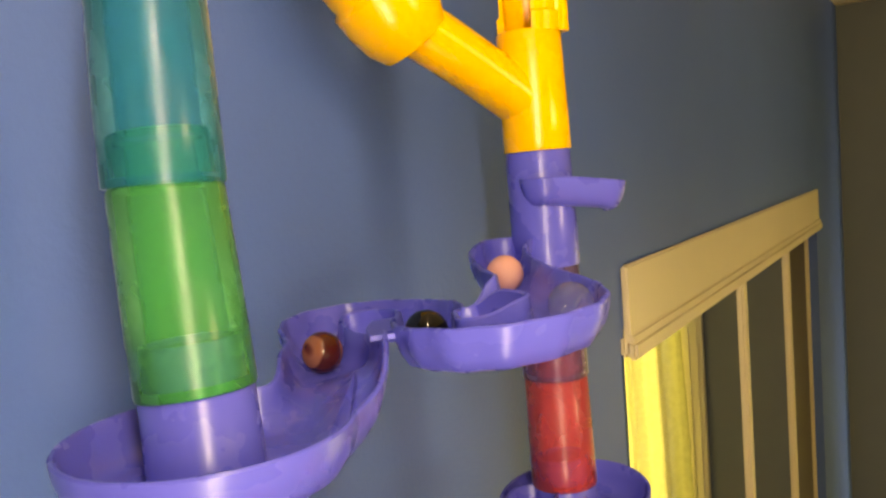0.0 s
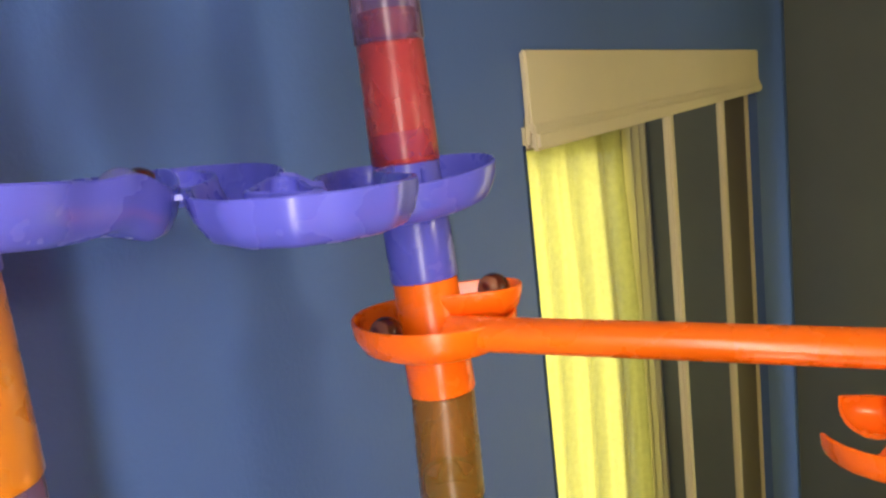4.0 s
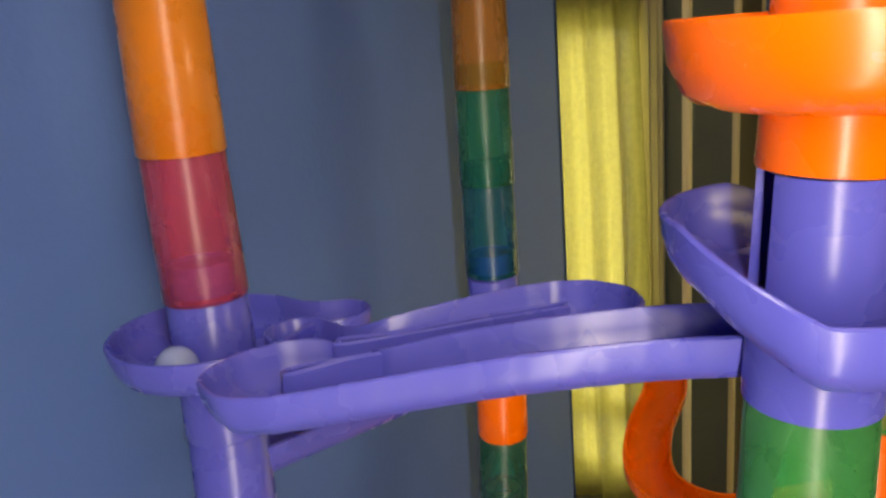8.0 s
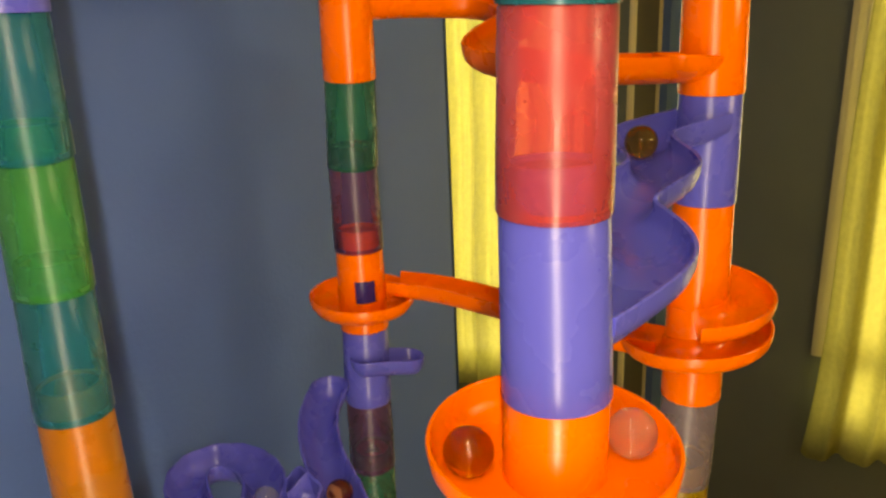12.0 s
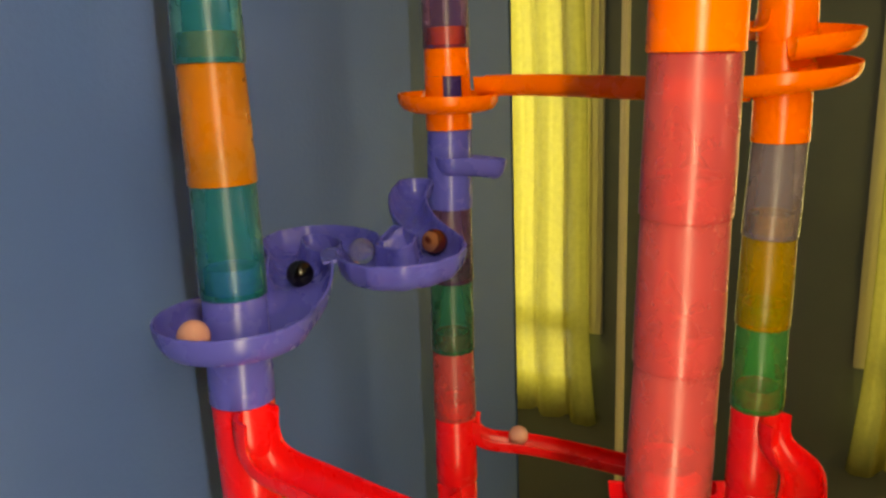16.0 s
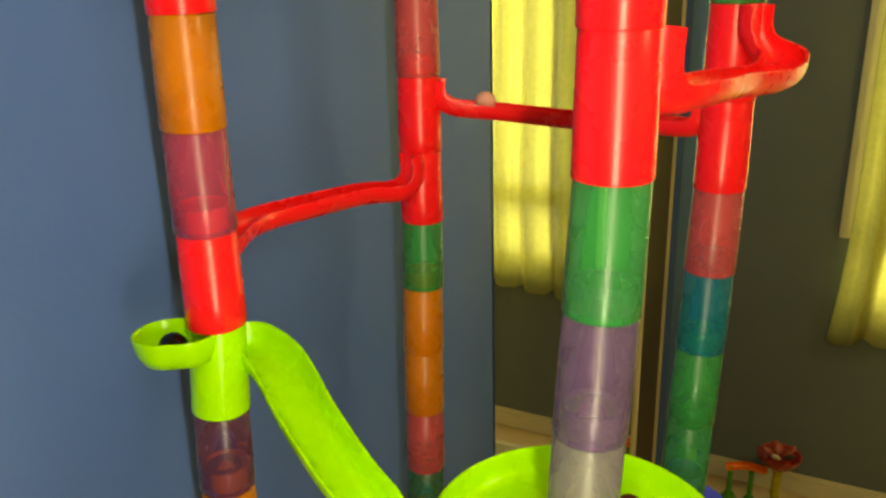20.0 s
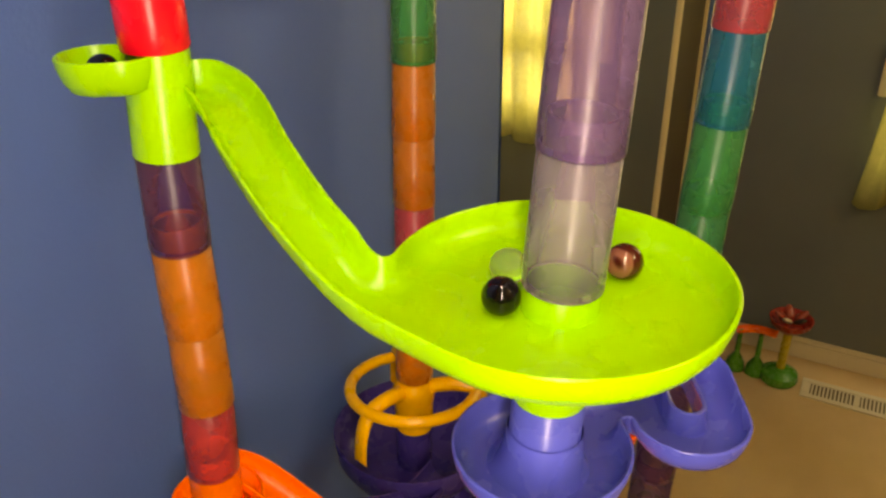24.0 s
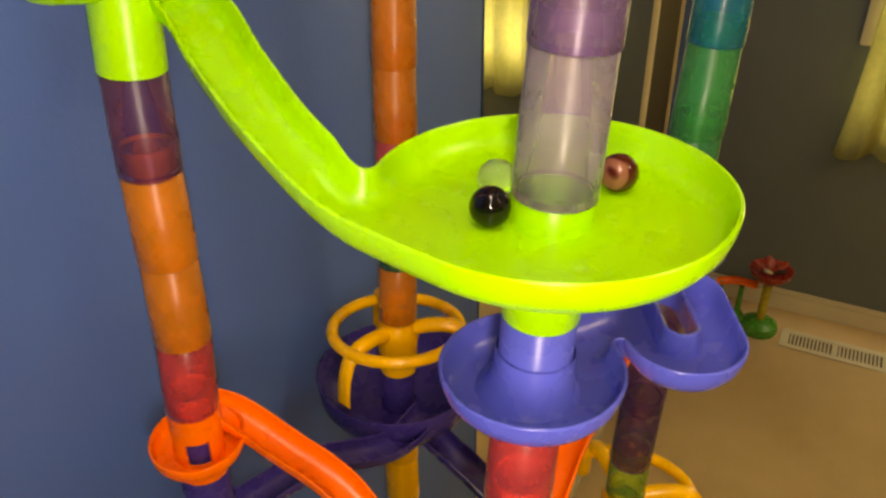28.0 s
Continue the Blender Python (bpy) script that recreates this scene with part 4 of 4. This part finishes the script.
rising_chute((("B", 18.02, 18.38, 175), pt("L", 18.20, 0.008, 0.0)), [pt("B", 18.33, -0.045, 0.017), pt("B", 18.25, -0.095, 0.025), pt("L", 18.22, 0.055, 0.020)], 0.0200, 0.0125, RED, body, "curved_chute", 0.0035)
solid("L", 19, RED, "plain_collar", "glossy red plastic marble run collar")

# ---- lime slide and bowl ----
body = windowed("L", 20, LIME, "lime_cup_collar", "bright lime plastic collar with an open side cup", 172, 74, 0.70, 1.0)
x, y = xy("L", 20)
tray([(x - 0.013, y + 0.004, x - 0.018, y + 0.012, 0.0170)], lambda px, py: at("L", 19.02).z, 0.0165, LIME, body, "cup")
fx, fy = xy("F", 20)
fx, fy = fx + 0.0025, fy + 0.0025
zb = at("F", 19.96).z
lx, ly = xy("L", 19.5)
SLIDE = ((17.2, -7, 47.5), (14, -23, 43.5), (4.5, -40.5, 37), (-7, -57, 30.6), (-17, -75, 23.6), (-27, -94, 16.5), (-34, -112, 9.5), (-40, -128, 4), (-44.5, -143, 0.8), (-47, -158, 0), (-46, -172, 0))
slide = [(lx + p / 1000, ly + q / 1000, zb + h / 1000) for p, q, h in SLIDE]
way = glide(slide)[::2]


def slide_rim(px, py):
    """The height of the slide beside a place: that of the nearest stretch of its line."""
    z = nearest_rim(way, px, py, 0.0025)
    w = min(1, max(0, (math.hypot(px - fx, py - fy) - 0.0640) / 0.014))
    return zb + (z - zb) * w


bowl = solid("F", 21, LIME, "lime_bowl_piece", "wide round lime plastic bowl with a long open slide into it", False)
tray([(a[0], a[1], b[0], b[1], 0.0138 + 0.0014 * max(0, (a[2] - zb - 0.016) / 0.030), 0.0004) for a, b in zip(way, way[1:])] + [(fx, fy, fx + 0.001, fy, 0.0635, 0.010)], slide_rim, 0.0145, LIME, bowl, "slide_bowl", t=0.0019)

# ---- blue double tray below the bowl ----
body = solid("F", 22, BLUE, "blue_tray_piece", "blue plastic collar with a winding tray")
x, y = xy("F", 22)
zf = at("F", 21.52).z
tray([(x, y, x, y - 0.001, 0.0368), (x + 0.030, y - 0.008, x + 0.055, y - 0.025, 0.0140, 0.003), (x + 0.046, y - 0.050, x + 0.075, y - 0.036, 0.0255, 0.004)], lambda px, py: zf, 0.0140, BLUE, body, "double_tray",
     [(x + 0.054, y - 0.047, x + 0.078, y - 0.034, 0.0065)])
part("cone", lathe(bmesh.new(), [(R + 0.0004, 0.034), (R + 0.0020, 0.020), (R + 0.0050, 0.013), (R + 0.0090, 0.0105)], 40), BLUE, body)
body = solid("R", 23, BLUE, "dish_collar", "blue plastic collar with a round dish")
dish("R", 23, 0.033, 22.30, 22.62, BLUE, body, "dish")
body = solid("F", 24, ORANGE, "orange_chute_piece", "glossy orange plastic collar with a steep chute")
channel([pt("R", 22.3, -0.030, 0.006), pt("R", 22.9, -0.07, 0.010), pt("F", 23.6, 0.07, 0.0), pt("F", 24.2, 0.02, -0.002)], 0.024, 0.013, ORANGE, body, "steep_chute")

# ---- bottom left funnel, yellow loop stand, purple basin ----
body = windowed("L", 25, ORANGE, "funnel_collar", "glossy orange plastic collar in a round funnel dish with a chute", -138, 56, 0.30, 0.64)
part("inner_sleeve", lathe(bmesh.new(), [(RN - 0.002, 0.0), (RN - 0.002, 0.046)]), PURPLE_SHADED, body)
dish("L", 25, 0.0280, 24.50, 24.76, ORANGE, body, "dish", (0.002, 0.001))
channel([pt("L", 24.28, 0.016, 0.012), pt("L", 24.34, 0.022, -0.006), pt("L", 24.66, 0.025, -0.042), pt("L", 25.10, 0.026, -0.088), pt("F", 25.6, 0.020, 0.060), pt("F", 25.8, 0.004, 0.016)], 0.025, 0.013, ORANGE, body, "chute")
solid("L", 26, PURPLE_SHADED, "plain_collar", "deep purple plastic marble run collar, plain")


def loop_stand(c, k, label, foot):
    """A tilted yellow ring on three arched arms that spring from a hub about a column."""
    o, zl = at(c, k + 0.3), at(c, k).z
    stand = base("yellow_loop_stand", pose(o.x, o.y, o.z), label, "toy stand", "yellow loop stands")
    pipe([(o.x + 0.052 * math.cos(radians(a)), o.y + 0.052 * math.sin(radians(a)), zl - 0.006 * math.cos(radians(a - 20))) for a in range(0, 375, 15)], 0.0048, YELLOW, stand, "loop")
    for a in (168, 292, 45):
        ca, sa = math.cos(radians(a)), math.sin(radians(a))
        pipe([(o.x + q * ca, o.y + q * sa, zl + h) for q, h in ((0.010, 0.000), (0.022, 0.004), (0.038, 0.006), (0.052, 0.003), (0.059, -0.010), (0.062, -0.024), (0.063, -foot))], 0.0062, YELLOW, stand, "arm")
    bm = lathe(bmesh.new(), [(RN, 0.050), (R, 0.044), (R + 0.003, 0.036), (R + 0.001, 0.024), (R, 0.0), (R - 0.0015, 0.0), (R - 0.0015, 0.050)])
    bmesh.ops.translate(bm, verts=bm.verts, vec=(o.x, o.y, zl - 0.040))
    wpart("hub", bm, YELLOW, stand)


loop_stand("B", 25.25, "yellow plastic loop with three arched arms round the back column", 0.038)
loop_stand("R", 26.70, "yellow plastic loop with three arched arms low on the tower", 0.038)
for k in (28, 29):
    solid("B", k, YELLOW, "plain_collar", "opaque golden yellow plastic marble run collar")
o = at("B", 27)
basin = base("purple_basin", pose(o.x, o.y, o.z), "dark violet plastic basin with two sloping arms", "marble run piece")
dish("B", 27, 0.067, 26.1, 26.95, PURPLE_SHADED, basin, "basin")
channel([pt("B", 26.30, -0.020, -0.040), pt("B", 26.24, -0.070, -0.034), pt("L", 26.12, 0.080, -0.022), pt("L", 26.00, 0.030, -0.008), pt("L", 25.96, 0.010, 0.0)], 0.026, 0.014, PURPLE_SHADED, basin, "left_arm")
channel([pt("B", 26.9, -0.01, -0.03), pt("B", 27.6, -0.02, -0.10), pt("R", 28.6, -0.02, 0.04)], 0.026, 0.014, PURPLE_SHADED, basin, "right_arm")
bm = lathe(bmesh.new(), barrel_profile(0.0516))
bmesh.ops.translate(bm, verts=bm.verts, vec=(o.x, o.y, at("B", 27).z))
wpart("hub", bm, PURPLE_SHADED, basin)


# ---- marbles ----
def glass(name, col, rough=0.03):
    m, nt, b, _ = nodes_of(name)
    b.inputs["Base Color"].default_value, b.inputs["Roughness"].default_value = col, rough
    b.inputs["Transmission Weight"].default_value, b.inputs["IOR"].default_value = 0.95, 1.5
    return m


def swirl(name, a, c):
    m, nt, b, _ = nodes_of(name)
    w = nt.nodes.new("ShaderNodeTexWave")
    w.inputs["Scale"].default_value, w.inputs["Distortion"].default_value, w.inputs["Detail"].default_value = 26, 6, 3
    co = nt.nodes.new("ShaderNodeTexCoord")
    nt.links.new(co.outputs["Object"], w.inputs["Vector"])
    nt.links.new(ramp(nt, w.outputs[0], a, c, 0.72, 0.9), b.inputs["Base Color"])
    b.inputs["Roughness"].default_value = 0.06
    return m


MARBLE = {"black": plastic("black_glass", lin(10, 8, 8), 0.05), "pink": plastic("pink_glass", lin(205, 150, 140), 0.06), "clear": glass("clear_glass", (0.97, 0.98, 0.97, 1)), "amber": glass("amber_glass", (0.55, 0.30, 0.02, 1)),
          "pearl": plastic("pearl_glass", lin(140, 154, 204), 0.08), "brown": swirl("brown_swirl_glass", lin(70, 24, 14), lin(132, 84, 62))}
WORDS = {"pearl": "pearly bluish white glass marble", "black": "glossy black glass marble", "pink": "opaque pale pink glass marble", "clear": "clear glass marble", "amber": "see-through amber glass marble", "brown": "dark brown swirled glass marble"}
RM = 0.0073


def marble(x, y, z, hue, where):
    bm = bmesh.new()
    bmesh.ops.create_uvsphere(bm, u_segments=28, v_segments=18, radius=RM)
    ob = part("marble", bm, MARBLE[hue])
    ob.location = (x, y, z + RM)
    return tagged(ob, f"{WORDS[hue]} {where}", "marble", "marbles")



def on_lane(k0, k1, ring, i, hue, where):
    a, u, v = lane_frame(k0, k1)
    q, t = LANE[i]
    p = a + u * (q / 1000) + v * (t / 1000)
    marble(p.x, p.y, at("L", ring).z + lane_rise(RISES[k0], i) - 0.0127, hue, where)


def in_ring(c, k, ring, deg, hue, where, r=0.0235, depth=0.0105):
    x, y = xy(c, k)
    marble(x + r * math.cos(radians(deg)), y + r * math.sin(radians(deg)), at(c, ring).z - depth, hue, where)


LANE_WORDS = "in a violet winding tray"
on_lane(2, 1, 1.18, 18, "clear", LANE_WORDS)
on_lane(2, 1, 1.18, 13, "black", LANE_WORDS)
on_lane(2, 1, 1.18, 21, "pink", LANE_WORDS)
on_lane(2, 1, 1.18, 5, "brown", LANE_WORDS)
in_ring("L", 3, 2.60, 190, "pink", "in a violet ring tray")
on_lane(3, 4, 2.60, 4, "clear", LANE_WORDS)
on_lane(3, 4, 2.60, 7, "brown", LANE_WORDS)
in_ring("L", 15, 14.18, 175, "pink", "in a violet ring tray")
on_lane(15, 14, 14.18, 4, "black", LANE_WORDS)
on_lane(15, 14, 14.18, 12, "clear", LANE_WORDS)
on_lane(15, 14, 14.18, 19, "brown", LANE_WORDS)
p = pt("B", 4.22, 0.014, -0.026)
marble(p.x, p.y, p.z - 0.004, "brown", "in a small orange cup")
p = pt("B", 4.40, -0.022, 0.010)
marble(p.x, p.y, p.z - 0.006, "brown", "in an orange dish")
p = pt("L", 7.46, -0.024, -0.008)
marble(p.x, p.y, p.z, "pearl", "in a violet ring tray")
p = pt("F", 5.70, -0.010, 0.023)
marble(p.x, p.y, p.z - 0.001, "amber", "in an orange bowl")
p = pt("R", 10.45, -0.043, 0.022)
marble(p.x, p.y, p.z, "amber", "on the violet wavy slide")
p = pt("F", 11.44, -0.010, 0.022)
marble(p.x, p.y, p.z - 0.002, "amber", "in a shallow orange bowl")
p = pt("F", 11.44, 0.016, -0.018)
marble(p.x, p.y, p.z - 0.002, "clear", "in a shallow orange bowl")
p = pt("B", 17.36, 0.022, -0.040)
marble(p.x, p.y, p.z - 0.0085, "pink", "on the straight red track")
p = pt("L", 19.30, -0.020, 0.010)
marble(p.x, p.y, p.z, "black", "in a lime side cup")
zb3 = zb - 0.0145 + 0.0020
for dx, dy, hue in ((-0.0164, 0.0153, "black"), (0.0044, 0.0220, "clear"), (0.0285, -0.0160, "brown")):
    marble(fx + dx, fy + dy, zb3, hue, "in the wide lime bowl")

# ---- on the floor: small flower run and the floor register ----
DULL = plastic("dull_red_petal", lin(150, 60, 34))
toy = base("flower_marble_run", pose(1.452, -0.285, 0), "small red and green plastic flower marble run on the carpet", "toy")
GREEN = plastic("green_plastic", lin(70, 140, 40))
part("base_dish", lathe(bmesh.new(), [(0, 0.0), (0.050, 0.0), (0.056, 0.012), (0.052, 0.030), (0.034, 0.040), (0.016, 0.046), (0.0, 0.046)], 28), GREEN, toy, "green base dish")
part("stem", lathe(bmesh.new(), [(0.013, 0.04), (0.013, 0.185), (0, 0.185)], 20), plastic("yellow_green_plastic", lin(176, 160, 40)), toy)
part("bowl", lathe(bmesh.new(), [(0.010, 0.176), (0.036, 0.184), (0.058, 0.206), (0.062, 0.222), (0.059, 0.222), (0.034, 0.194), (0, 0.190)], 30), plastic("dull_red_plastic", lin(150, 46, 30)), toy, "red bowl")
for i in range(5):
    a = radians(72 * i + 20)
    bm = bmesh.new()
    bmesh.ops.create_uvsphere(bm, u_segments=14, v_segments=8, radius=0.020)
    bmesh.ops.transform(bm, matrix=Matrix.Translation((0.030 * math.cos(a), 0.030 * math.sin(a), 0.226)) @ Matrix.Rotation(a, 4, "Z") @ Matrix.Rotation(radians(-35), 4, "Y") @ Matrix.Diagonal((1.2, 0.7, 0.35, 1)), verts=bm.verts)
    part("petal", bm, (DULL, DULL, WHITE, DARKBROWN, DULL)[i], toy)
bm = sweep(bmesh.new(), glide([(0.0, 0.03, 0.16), (0.01, 0.09, 0.155), (-0.01, 0.14, 0.15)]), gutter(0.03, 0.016))
part("side_track", bm, ORANGE, toy, "orange side track")
for y0 in (0.07, 0.13):
    part("side_leaf", lathe(bmesh.new(), [(0, 0), (0.03, 0.002), (0.026, 0.03), (0.008, 0.06), (0.007, 0.14), (0, 0.14)], 18), GREEN, toy).location = (0, y0, 0)

vent = base("floor_register", pose(1.443, -0.505, 0), "cream slotted metal floor register in the carpet", "floor vent")
# flat sheet under the slats, coloured as the shade in the slots
DARK = paint("slot_shade", lin(92, 78, 54), 0.9)
part("shade_sheet", box(bmesh.new(), -0.044, -0.150, 0.0005, 0.044, 0.150, 0.002), DARK, vent, "", False)
for a, b, c, d in ((-0.048, -0.153, -0.030, 0.153), (0.030, -0.153, 0.048, 0.153), (-0.030, -0.153, 0.030, -0.128), (-0.030, 0.128, 0.030, 0.153), (-0.030, -0.008, 0.030, 0.008)):
    part("rim", box(bmesh.new(), a, b, 0.001, c, d, 0.007, 0.001), WHITE, vent)
for i in range(11):
    for o_ in (-0.122, 0.014):
        y = o_ + 0.0105 * i
        part("slat", box(bmesh.new(), -0.030, y, 0.001, 0.030, y + 0.0052, 0.006), WHITE, vent, "", False)
